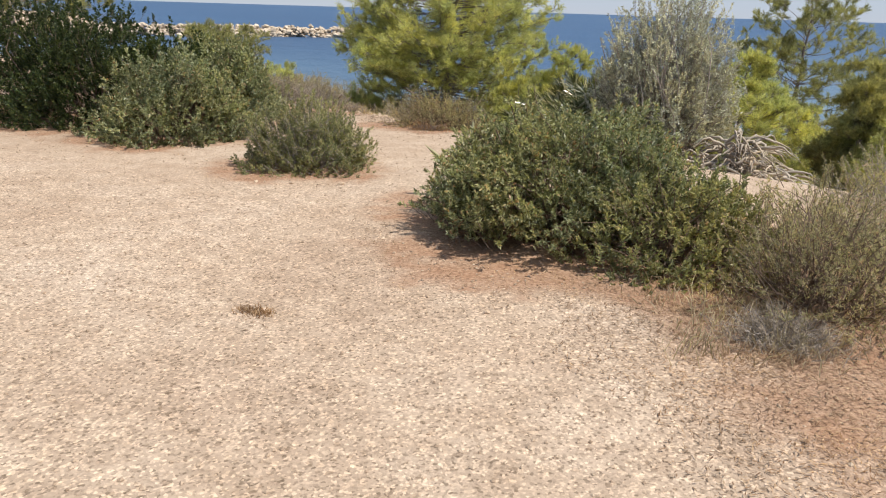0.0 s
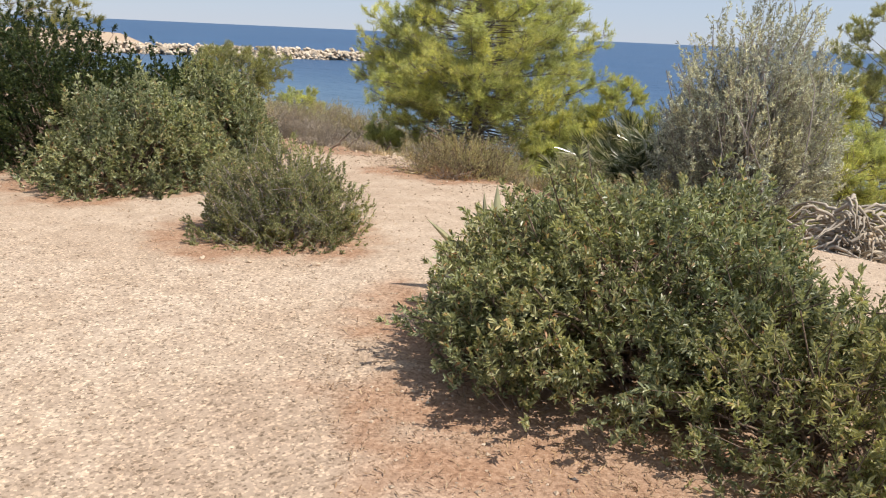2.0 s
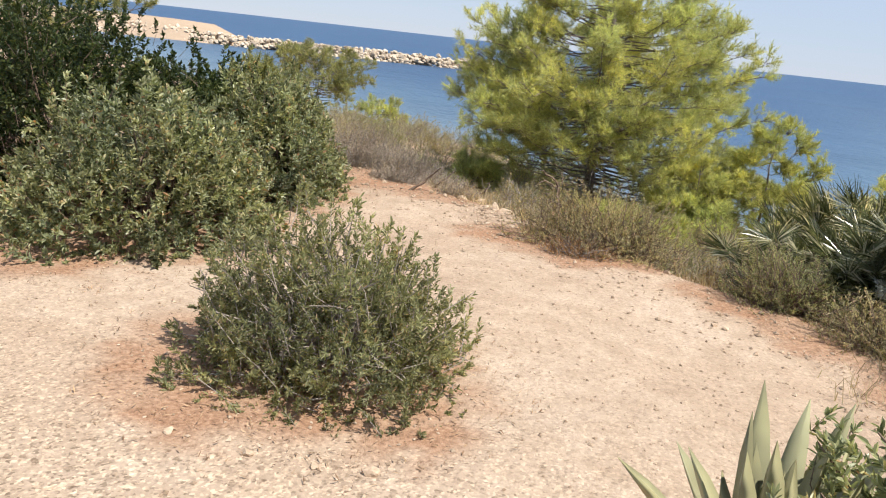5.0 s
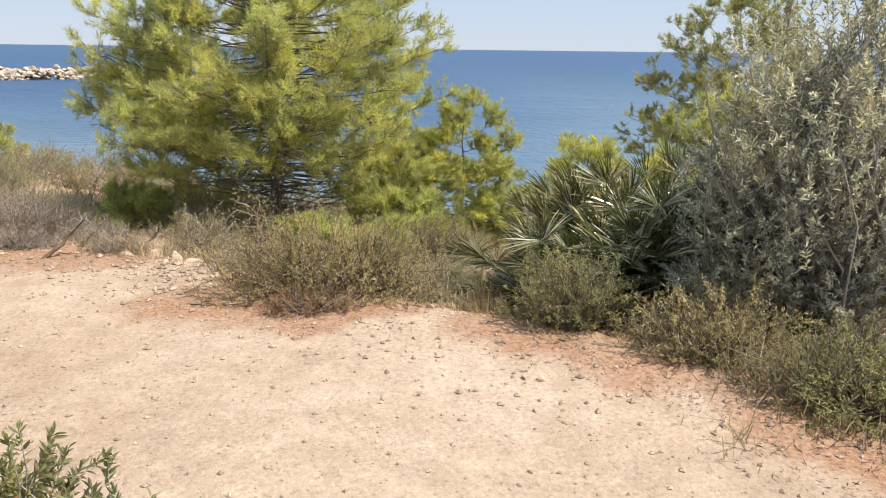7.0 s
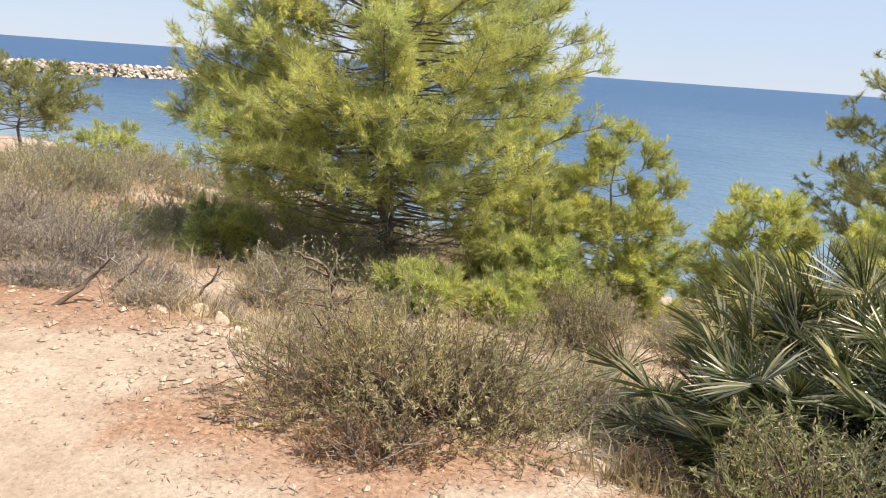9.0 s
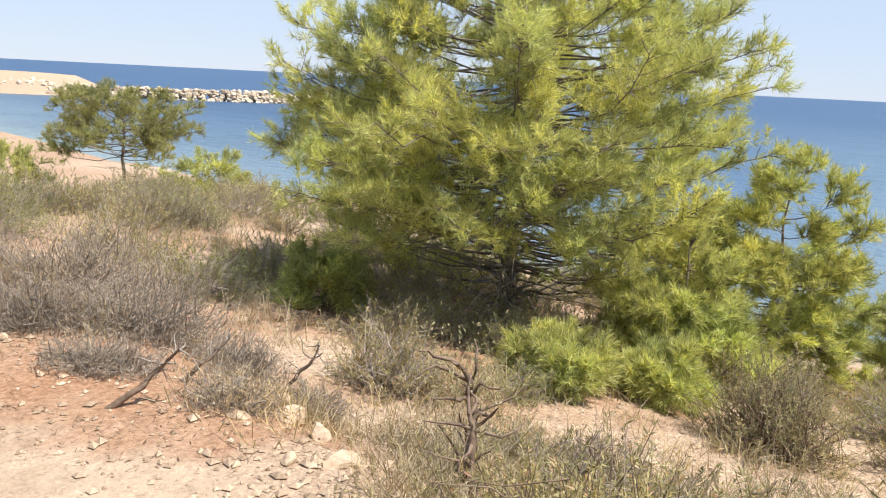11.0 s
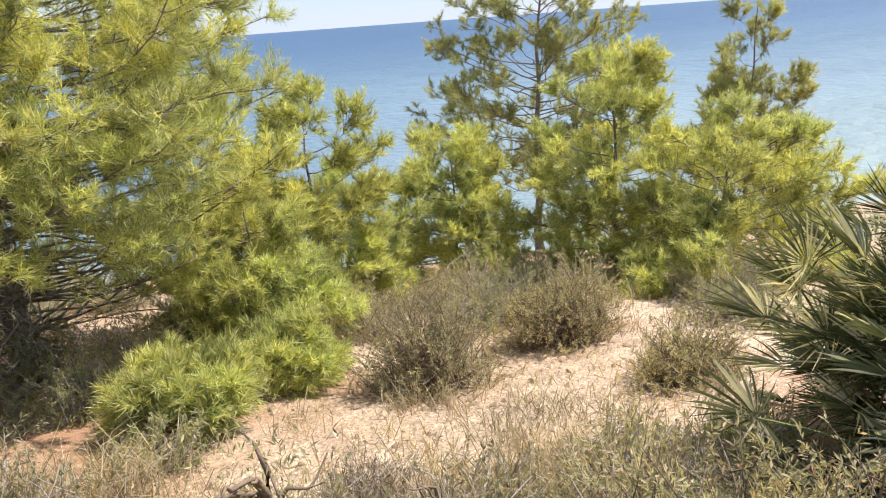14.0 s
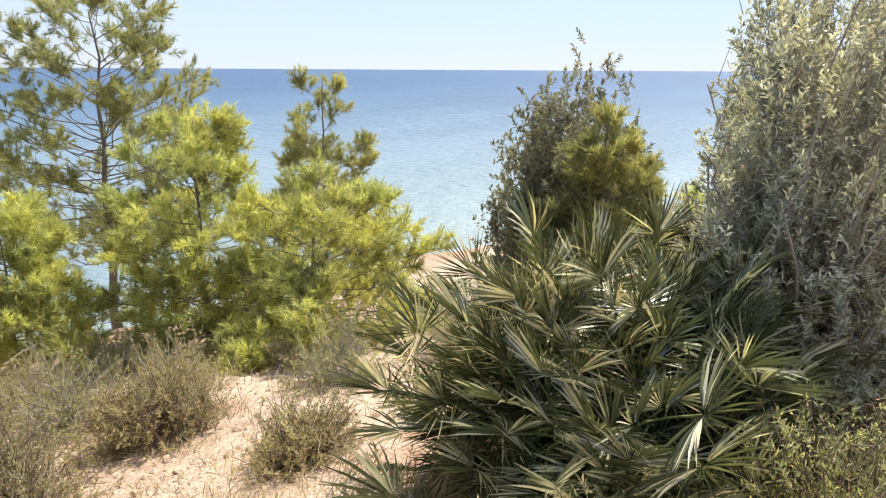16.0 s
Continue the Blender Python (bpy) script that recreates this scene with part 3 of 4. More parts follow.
    if dead:
        ud = rng.uniform(0.02, clear + 0.15, dead)
        f0 = np.stack([np.interp(ud, tz, trunk[:, i]) for i in range(3)], 1)
        ad = rng.uniform(0, 2 * np.pi, dead)
        rd = crown * rng.uniform(0.25, 0.65, dead)
        f1 = f0 + np.stack([np.cos(ad) * rd, np.sin(ad) * rd, rng.uniform(-0.45, 0.5, dead) * rd], 1)
        dp = bent(f0, f1, 7, 0.09, rng)
        g = [tubes(dp, np.linspace(1, 0.2, 7)[None] * rng.uniform(0.006, 0.016, (dead, 1)), 5)]
        for j in (3, 4, 5):
            e2 = dp[:, j] + unit(rng.normal(size=(dead, 3)) * [1, 1, 0.6]) * 0.28
            g.append(tubes(bent(dp[:, j], e2, 4, 0.1, rng), np.repeat(np.linspace(1, 0.3, 4)[None] * 0.004, dead, 0), 3))
        tagged(part("dead_branchwork", join(g), DEADWOOD, ob, "bare grey dead branches", True), kind="stuff")
    return ob


CONE = ((0, 0.12, 0.3, 0.6, 0.85, 1), (0.8, 1.0, 0.95, 0.68, 0.36, 0.1))
OPEN = ((0, 0.2, 0.5, 0.8, 1), (0.85, 1.0, 0.92, 0.72, 0.35))
pine("pine_tree", 2.84, 17.1, 71, "broad young Aleppo pine with yellow-green needles on the slope", 4.7, 2.15, clear=0.06, limbs=260, subs=21, tufts=5, per=21, inner=0.38, gap=(radians(-115), 0.22), width=0.005, needle=0.08, thick=0.09, dead=80, rise=0.16,
     profile=((0, 0.1, 0.25, 0.42, 0.56, 0.7, 0.9, 1), (0.98, 1.06, 1.06, 1.0, 0.82, 0.58, 0.3, 0.12)))
pine("pine_sapling", 3.4, 15.1, 72, "low bright green pine sapling on sandy ground", 0.3, 0.3, clear=0.2, limbs=14, subs=12, tufts=5, per=30, thick=0.012, group="pine saplings")
pine("pine_sapling", 4.15, 15.45, 73, "low bright green pine sapling under a larger pine", 0.36, 0.26, clear=0.15, limbs=14, subs=12, tufts=5, per=30, thick=0.012, group="pine saplings")
# extra small pine that fills in the lower right skirt of the broad pine
pine("pine_tree", 4.4, 16.55, 89, "low bright boughs of the larger pine, built as a separate small pine", 1.25, 0.7, clear=0.03, limbs=54, subs=13, tufts=5, per=24, width=0.0062, thick=0.025, profile=CONE)
pine("pine_sapling", 1.3, 16.2, 74, "small green pine sapling among dry scrub", 0.4, 0.38, clear=0.1, limbs=18, subs=8, tufts=5, per=30, thick=0.012, group="pine saplings")
pine("pine_tree", 5.35, 17.4, 75, "young pine with soft pale green needles beside a larger pine", 2.05, 1.0, clear=0.02, limbs=64, subs=14, tufts=5, per=30, thick=0.03, profile=CONE)
pine("pine_tree", 10.65, 20.1, 76, "tall open pine with a bare lower trunk near the shore", 4.9, 1.85, clear=0.26, limbs=100, subs=14, tufts=5, per=24, width=0.0072, mat=PINE_DARK, thick=0.075, dead=8, profile=OPEN, rise=0.3)
pine("pine_tree", 8.75, 16.8, 77, "bright yellow-green young pine on the slope", 2.4, 1.15, clear=0.03, limbs=64, subs=14, tufts=5, per=24, width=0.0072, thick=0.035, dead=12, profile=CONE, rise=0.35)
pine("pine_tree", 12.8, 17.75, 78, "slim young pine with a pointed top near the shore", 3.4, 1.05, clear=0.1, limbs=58, subs=14, tufts=5, per=24, width=0.0072, mat=PINE_DARK, thick=0.04, profile=CONE, rise=0.4)
pine("pine_tree", 8.75, 15.45, 79, "low spreading yellow-green pine on the slope", 1.6, 1.35, clear=0.02, limbs=64, subs=14, tufts=5, per=24, width=0.0072, thick=0.03, dead=8, profile=CONE, rise=0.35)
pine("pine_tree", 7.3, 17.9, 80, "pale green young pine on the slope above the sea", 1.7, 0.85, clear=0.02, limbs=58, subs=14, tufts=5, per=24, width=0.0072, thick=0.025, profile=CONE, rise=0.35)
pine("pine_tree", 9.5, 12.75, 81, "green pine beside a dark shrub", 1.85, 0.5, mat=PINE_DARK, clear=0.04, limbs=64, subs=14, tufts=5, per=24, width=0.0072, thick=0.045, profile=CONE)
pine("pine_tree", 10.2, 11.0, 82, "pine tree on the slope above the shore", 2.2, 1.2, clear=0.04, limbs=64, subs=14, tufts=5, per=24, width=0.0072, thick=0.045, profile=CONE)
pine("pine_tree", -0.3, 12.95, 83, "young pine among the mastic bushes", 1.0, 0.65, clear=0.1, limbs=50, subs=10, tufts=5, per=24, width=0.0072, thick=0.03, profile=CONE, mat=PINE_DARK)
pine("pine_tree", -4.4, 13.7, 84, "pine tree with hanging branches behind the bushes", 3.9, 1.8, clear=0.22, limbs=54, subs=11, tufts=6, per=24, width=0.0072, thick=0.08, mat=PINE_DARK, dead=12, lean=(-0.5, 0.2))
pine("pine_tree", -5.3, 11.6, 85, "leaning pine tree with a dark trunk above the bushes", 4.4, 2.1, clear=0.25, limbs=58, subs=11, tufts=6, per=24, width=0.0072, thick=0.1, mat=PINE_DARK, dead=14, lean=(0.7, -0.3))
pine("pine_tree", -4.6, 22.3, 86, "small flat-topped pine at the cliff's edge", 1.8, 1.3, mat=PINE_DARK, clear=0.5, limbs=60, subs=10, tufts=5, per=20, width=0.008, thick=0.045, dead=8, profile=((0, 0.3, 0.7, 1), (1.0, 1.0, 0.9, 0.5)), rise=0.2)
pine("pine_tree", -2.9, 22.2, 87, "low green pine at the cliff's edge", 0.9, 0.8, clear=0.1, limbs=28, subs=9, tufts=5, per=20, width=0.008, thick=0.03, profile=CONE)
pine("pine_tree", -6.6, 21.5, 88, "low green pine at the cliff's edge", 0.85, 1.0, clear=0.1, limbs=28, subs=9, tufts=5, per=20, width=0.008, thick=0.03, profile=CONE)

# ---- wild olives ----
bush("wild_olive", 6.55, 11.25, 91, "silvery grey-green wild olive with many thin upright stems", "olive tree", OLIVE, BARK_GREY, rx=1.08, ry=0.68, h=2.45, lift=0.5, twigs=2900, per=26, twig_len=0.2, leaf_len=0.038, leaf_w=0.0105,
     up=0.34, lump=0.46, shell=0.4, stems=260, stem_r=0.014, sprays=True)
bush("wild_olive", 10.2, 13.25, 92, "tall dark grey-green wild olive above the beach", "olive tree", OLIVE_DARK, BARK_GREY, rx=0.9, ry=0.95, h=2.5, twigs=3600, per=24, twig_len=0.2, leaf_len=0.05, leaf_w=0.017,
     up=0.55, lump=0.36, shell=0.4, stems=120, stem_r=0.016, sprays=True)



# ---- dwarf fan palm ----
def frond_mesh(name, rng, mats, blades=26, size=0.5, spread=105, petiole=0.5):
    th = np.radians(np.linspace(-spread, spread, blades) + rng.normal(0, 2.0, blades))
    ln = size * (1 - 0.22 * (np.abs(th) / np.radians(spread)) ** 2) * rng.uniform(0.85, 1.08, blades)
    d = np.stack([np.sin(th), np.cos(th), 0.22 * np.abs(np.sin(th)) + rng.normal(0, 0.05, blades)], 1)
    d = unit(d)
    side = unit(np.cross(d, [0, 0, 1.0]))
    nrm = np.cross(side, d)
    hub = np.array([0, petiole, 0.0])
    w = 0.0115 * size / 0.4
    drop = np.array([0, 0, -1.0]) * rng.uniform(0.0, 0.15, (blades, 1)) * ln[:, None]
    base = hub + d * 0.03
    m1 = hub + d * ln[:, None] * 0.35
    m2 = hub + d * ln[:, None] * 0.68 + drop * 0.25
    tip = hub + d * ln[:, None] + drop
    rows = [base, m1 + side * w * 0.42 + nrm * 0.008, m1 - nrm * 0.006, m1 - side * w * 0.42 + nrm * 0.008, m2 + side * w * 0.3 + nrm * 0.006, m2 - nrm * 0.004, m2 - side * w * 0.3 + nrm * 0.006, tip]
    v = np.stack(rows, 1).reshape(-1, 3)
    cell = np.array([[0, 1, 2], [0, 2, 3], [1, 4, 5], [1, 5, 2], [2, 5, 6], [2, 6, 3], [4, 7, 5], [5, 7, 6]])
    f = (np.arange(blades)[:, None, None] * 8 + cell[None]).reshape(-1, 3)
    t = np.linspace(0, 1, 5)
    pth = np.stack([0 * t, t * petiole, 0.06 * np.sin(t * np.pi)], 1)
    pv, pf = tubes(pth[None], np.linspace(0.009, 0.005, 5)[None], 5)
    vv, ff = join([(v, f), (pv, pf)])
    return tri_mesh(name, vv, ff, mats, [0] * len(f) + [1] * len(pf))


PETIOLE = bark("palm_stalk", (0.10, 0.13, 0.04), (0.20, 0.21, 0.08), 20)
prng = np.random.default_rng(101)
FRESH = [frond_mesh("frond", prng, [FROND, PETIOLE], int(prng.integers(26, 36)), prng.uniform(0.32, 0.44), prng.uniform(75, 110), prng.uniform(0.6, 0.98)) for _ in range(7)]
DRY = [frond_mesh("dry_frond", prng, [FROND_DRY, PETIOLE], 20, prng.uniform(0.3, 0.4), 70, prng.uniform(0.2, 0.4)) for _ in range(3)]


def fan_palm(heads, label):
    x0, y0 = heads[0][0], heads[0][1]
    ob = thing("fan_palm", x0, y0, label, "palm")
    for hx, hy, n, size, ndry in heads:
        base = Vector((hx - x0, hy - y0, hz(hx, hy) - hz(x0, y0) + 0.1))
        for i in range(n + ndry):
            dry = i >= n
            az = i * 2.39996 + prng.normal(0, 0.3)
            el = math.asin(min(0.985, max(-0.25, -0.12 + 1.1 * (i + 0.5) / n + prng.normal(0, 0.06)))) if not dry else prng.uniform(-0.45, 0.12)
            fr = new("dry_frond" if dry else "frond", DRY[int(prng.integers(3))] if dry else FRESH[int(prng.integers(7))])
            fr.parent = ob
            out = Vector((math.cos(az) * math.cos(el), math.sin(az) * math.cos(el), math.sin(el)))
            rot = out.to_track_quat("Y", "Z").to_matrix().to_4x4()
            stemup = Vector((prng.normal(0, 0.14), prng.normal(0, 0.14), prng.uniform(0.0, 0.5) * size if not dry else 0.02))
            fr.matrix_basis = Matrix.Translation(base + stemup) @ rot @ pose(0, 0, 0, prng.normal(-8, 14), prng.normal(0, 28), 0) @ Matrix.Scale(size * prng.uniform(0.85, 1.12), 4)
    return ob


fan_palm([(5.85, 11.95, 250, 0.74, 50), (5.38, 12.08, 220, 0.64, 50), (5.6, 12.3, 80, 0.36, 4), (6.1, 11.75, 90, 0.74, 12)], "dwarf fan palm clump with stiff glossy green and some dry fans")

# ---- agaves ----
def blade_leaf(rng, length, width, curl, k=6):
    t = np.linspace(0, 1, k)
    w = width * np.interp(t, [0, 0.15, 0.45, 0.8, 1], [0.75, 0.85, 1.0, 0.55, 0.02])
    mid = np.stack([0 * t, length * t * np.cos(curl * t * 0.6), length * np.sin(curl * t * 0.9) * t * 0.6], 1)
    dz = 0.32 * w
    left, right = mid + np.stack([-w / 2, 0 * t, dz], 1), mid + np.stack([w / 2, 0 * t, dz], 1)
    under = mid - np.stack([0 * t, 0 * t, 0.25 * w], 1)
    v = np.stack([left, mid, right, under], 1).reshape(-1, 3)
    f = []
    for i in range(k - 1):
        for c in range(4):
            a, b = i * 4 + c, i * 4 + (c + 1) % 4
            f += [[a, b, b + 4], [a, b + 4, a + 4]]
    return v, np.array(f)


def agave(x, y, seed, label, n, length, mat, spread=0.5, name="agave"):
    rng = np.random.default_rng(seed)
    ob = thing(name, x, y, label, "agave")
    for i in range(n):
        v, f = blade_leaf(rng, length * rng.uniform(0.75, 1.15), length * 0.16, rng.uniform(-0.2, 0.35))
        lf = part("leaf", (v, f), mat, ob, "", True)
        lf.matrix_basis = pose(0, 0, 0.02, 0, 0, math.degrees(i * 2.39996)) @ pose(0, 0.03, 0, 88 - spread * 90 * (1 - i / n) + rng.normal(0, 6), 0, 0)
    return ob


agave(4.6, 7.8, 111, "pale agave with upright pointed leaves growing beside a bush", 24, 0.62, AGAVE, 0.42)

# collapsed dead agave: a heap of curled grey leaves
hrng = np.random.default_rng(121)
heap = thing("dead_agave", 7.35, 10.3, "heap of curled dry grey dead agave leaves", "dead plant")
for i in range(330):
    k = 9
    t = np.linspace(0, 1, k)
    az, el = hrng.uniform(0, 2 * np.pi), hrng.uniform(-0.1, 1.0)
    d = np.array([np.cos(az) * np.cos(el), np.sin(az) * np.cos(el), np.sin(el)])
    ln = hrng.uniform(0.3, 0.65)
    root = hrng.normal(size=3) * [0.28, 0.28, 0]
    root[2] = hrng.uniform(0, 0.68) * math.exp(-(root[0] ** 2 + root[1] ** 2) / 0.25)
    p = root + d[None] * (t * ln)[:, None]
    p[:, 2] -= (t ** 2.0) * ln * (0.3 + 0.9 * max(np.sin(el), 0) * hrng.uniform(0.4, 1.1))
    p += np.cumsum(hrng.normal(size=(k, 3)) * 0.013, 0)
    p[:, 2] = np.maximum(p[:, 2], -0.02)
    wv, wf = tubes(p[None], (0.0155 * np.interp(t, [0, 0.2, 0.7, 1], [0.8, 1, 0.6, 0.1]) * hrng.uniform(0.6, 1.4))[None], 5)
    part("dead_leaf", (wv, wf), AGAVE_DEAD, heap, "", True)


# ---- more scrub on the slope and by the cliff ----
DRY_PLAN = [(1.25, 13.15, 0.4, 0.2, 0.2), (0.55, 13.55, 0.5, 0.3, 0.35), (1.05, 13.75, 0.6, 0.42, 0.42), (1.75, 13.55, 0.32, 0.26, 0.28), (0.25, 14.3, 0.7, 0.55, 0.5), (-0.75, 14.4, 0.6, 0.6, 0.45), (2.0, 12.95, 0.26, 0.22, 0.2), (3.62, 13.5, 0.3, 0.26, 0.3), (2.2, 13.45, 0.22, 0.18, 0.22), (6.55, 5.15, 0.42, 0.35, 0.2), (4.55, 12.75, 0.28, 0.22, 0.24)]
for i, (x, y, rx, ry, h) in enumerate(DRY_PLAN):
    bush("dry_bush", x, y, 140 + i, "dry grey-brown thorny bush with bare twigs", "bush", DRYSCRUB, DEADWOOD, "dry bushes on the slope", rx=rx, ry=ry, h=h, twigs=int(1300 * rx), per=16, twig_len=0.15, leaf_len=0.03, leaf_w=0.0035, up=0.45, lump=0.3,
         spread=1.2, shell=0.25, stems=150, stem_r=0.004)
crng = np.random.default_rng(155)
CLIFF_PLAN = [(cx, 17.3 + 4.6 * cv, cr, cr * 0.8, cr * 0.75) for cx, cv, cr in zip(crng.uniform(-5, 4.5, 26), crng.uniform(0, 1, 26), crng.uniform(0.5, 0.85, 26)) if math.hypot(cx - 2.84, cv * 4.6 + 0.2) > 1.3]
SLOPE_PLAN = CLIFF_PLAN + [(2.2, 16.0, 0.6, 0.45, 0.5), (3.4, 16.2, 0.6, 0.4, 0.5), (1.7, 17.0, 0.7, 0.5, 0.6), (2.9, 16.8, 0.7, 0.4, 0.55), (4.2, 17.0, 0.6, 0.4, 0.5), (-1.6, 20.9, 0.7, 0.5, 0.4), (-4.0, 21.0, 0.8, 0.6, 0.5), (0.6, 20.6, 0.7, 0.5, 0.4), (2.3, 20.8, 0.7, 0.5, 0.45), (-5.6, 20.6, 0.9, 0.6, 0.5), (-2.4, 19.4, 0.7, 0.6, 0.5), (-1.5, 18.0, 0.7, 0.6, 0.5), (0.3, 17.2, 0.6, 0.5, 0.5), (-3.0, 20.4, 0.8, 0.6, 0.5), (0.7, 19.0, 0.6, 0.5, 0.5), (1.6, 19.6, 0.7, 0.5, 0.5), (-4.2, 17.3, 0.9, 0.8, 0.7), (3.4, 20.0, 0.8, 0.6, 0.5), (-6.0, 17.5, 1.0, 0.9, 0.8), (-3.6, 15.6, 0.9, 0.8, 0.8), (5.6, 19.2, 0.8, 0.6, 0.6), (7.4, 16.8, 0.5, 0.5, 0.5), (6.3, 16.9, 0.5, 0.4, 0.4),
              (2.45, 14.1, 0.42, 0.36, 0.48), (0.35, 15.7, 0.8, 0.6, 0.6), (-0.9, 16.6, 0.8, 0.7, 0.6), (1.0, 17.6, 0.5, 0.5, 0.5), (-2.2, 16.2, 0.9, 0.8, 0.7), (-3.2, 18.6, 0.9, 0.8, 0.7), (-0.4, 19.4, 0.5, 0.5, 0.45), (-5.0, 19.4, 1.0, 0.9, 0.7),
              (-2.0, 21.6, 0.8, 0.6, 0.4), (-0.3, 21.8, 0.7, 0.6, 0.4), (3.1, 14.6, 0.3, 0.25, 0.3), (5.3, 16.3, 0.5, 0.45, 0.55), (6.9, 15.6, 0.5, 0.45, 0.5), (7.2, 14.3, 0.5, 0.45, 0.55), (4.0, 13.2, 0.3, 0.24, 0.26), (4.6, 13.1, 0.3, 0.22, 0.3), (8.2, 13.6, 0.6, 0.5, 0.6), (8.4, 8.3, 0.8, 0.8, 0.7), (3.8, 12.62, 0.42, 0.28, 0.3), (4.25, 12.4, 0.4, 0.28, 0.32), (3.65, 13.0, 0.45, 0.28, 0.32), (4.3, 12.85, 0.5, 0.3, 0.33), (4.9, 12.75, 0.45, 0.3, 0.32), (3.3, 13.35, 0.35, 0.25, 0.28), (3.35, 12.5, 0.24, 0.18, 0.2), (3.0, 15.7, 0.5, 0.4, 0.4), (4.6, 16.2, 0.5, 0.4, 0.5), (6.3, 16.6, 0.6, 0.5, 0.6), (6.0, 15.75, 0.6, 0.5, 0.6), (2.1, 15.3, 0.5, 0.4, 0.4), (7.9, 14.9, 0.55, 0.5, 0.6)]
for i, (x, y, rx, ry, h) in enumerate(SLOPE_PLAN):
    bush("scrub_bush", x, y, 160 + i, "wiry olive-brown heath bush on the slope", "bush", SCRUB if i % 3 else SCRUB_GREEN, BARK_GREY, "heath bushes on the slope", rx=rx, ry=ry, h=h, twigs=int(620 * rx), per=20, twig_len=0.17, leaf_len=0.032, leaf_w=0.0078,
         up=0.36, lump=0.42, shell=0.3, stems=70, stem_r=0.006)


bush("dry_bush", 3.5, 11.52, 190, "rust-brown dead sprigs at the foot of a heath bush", "bush", RUST, DEADWOOD, "dry bushes on the slope", rx=0.34, ry=0.2, h=0.2, twigs=330, per=18, twig_len=0.12, leaf_len=0.024, leaf_w=0.005,
     up=0.3, lump=0.35, shell=0.25, stems=60, stem_r=0.003)
bush("dry_bush", 4.58, 11.68, 191, "reddish dry grass-like tuft beside a white stone", "bush", RUST, DEADWOOD, "dry bushes on the slope", rx=0.15, ry=0.14, h=0.26, twigs=160, per=10, twig_len=0.2, leaf_len=0.06, leaf_w=0.003,
     up=0.7, lump=0.3, shell=0.25, stems=40, stem_r=0.002)


# ---- dead sticks ----
def dead_stick(x, y, hgt, seed, label, lean=0.25, r=0.014, leafy=False):
    rng = np.random.default_rng(seed)
    ob = thing("dead_shrub", x, y, label, "dead plant")
    k = 9
    t = np.linspace(0, 1, k)
    p = np.stack([lean * hgt * t, lean * 0.4 * hgt * t, hgt * t], 1) + np.cumsum(rng.normal(size=(k, 3)) * [0.05, 0.05, 0.01] * hgt, 0)
    p -= p[0] * [1, 1, 1]
    geo = [tubes(p[None], (r * np.linspace(1.2, 0.35, k))[None], 6)]
    for j in range(4, k):
        for _ in range(2):
            e = p[j] + unit(rng.normal(size=3) * [1, 1, 0.7] + [0, 0, 0.7]) * hgt * rng.uniform(0.15, 0.5)
            geo.append(tubes(bent(p[j][None], e[None], 5, 0.13, rng), (r * 0.35 * np.linspace(1, 0.25, 5))[None], 4))
    part("stem", geo[0], BARK_BROWN, ob, "", True)
    for tg in geo[1:]:
        part("twig", tg, BARK_BROWN if lean < 0.5 else DEADWOOD, ob, "", True)
    if leafy:
        n = 520
        base = p[rng.integers(4, k, n)] + rng.normal(size=(n, 3)) * [0.11, 0.11, 0.08] + [0, 0, 0.04]
        part("foliage", leaves(base, rng.normal(size=(n, 3)) + [0, 0, 0.7], 0.028, 0.008, rng), SCRUB, ob, "sparse grey-green leaves on thin twigs")
    return ob


dead_stick(3.06, 12.85, 0.55, 201, "twisted half-dead stem with sparse leaves at the top", 0.1, 0.032, True)
dead_stick(3.12, 12.8, 0.42, 202, "twisted bare dead stem with thin twigs", -0.2, 0.026)
dead_stick(3.42, 12.95, 0.32, 203, "short dead stem with broken top", 0.35, 0.016)
dead_stick(1.68, 13.1, 0.22, 204, "bleached dead branch lying in the scrub", 0.9, 0.014)
dead_stick(1.55, 12.75, 0.28, 205, "bleached dead branch lying in the scrub", 1.0, 0.014)
dead_stick(2.0, 13.6, 0.3, 206, "bleached dead branch in dry scrub", 0.5, 0.014)


# ---- stones ----
def stone_geo(rng, size, squash=0.6, rough=0.22):
    bm = bmesh.new()
    bmesh.ops.create_icosphere(bm, subdivisions=2, radius=1)
    v = np.array([tuple(q.co) for q in bm.verts])
    f = np.array([[q.index for q in fc.verts] for fc in bm.faces])
    bm.free()
    for _ in range(9):                     # chop flat facets
        nrm = unit(rng.normal(size=3))
        d = v @ nrm
        lim = rng.uniform(0.42, 0.75)
        v = v - np.maximum(d - lim, 0)[:, None] * nrm
    v = v * (1 + rng.normal(0, 0.02, (len(v), 1)))
    return v * np.array([1, rng.uniform(0.65, 0.95), squash * rng.uniform(0.8, 1.2)]) * size, f


def stone(x, y, size, seed, label, squash=0.6, tilt=0):
    rng = np.random.default_rng(seed)
    v, f = stone_geo(rng, size, squash)
    ob = new("stone", tri_mesh("stone", v, f, STONE))
    ob.matrix_world = Matrix.Translation((x, y, hz(x, y) + size * squash * 0.25)) @ pose(0, 0, 0, tilt, 0, rng.uniform(0, 360))
    return tagged(ob, label, "stone", "stones by the path")


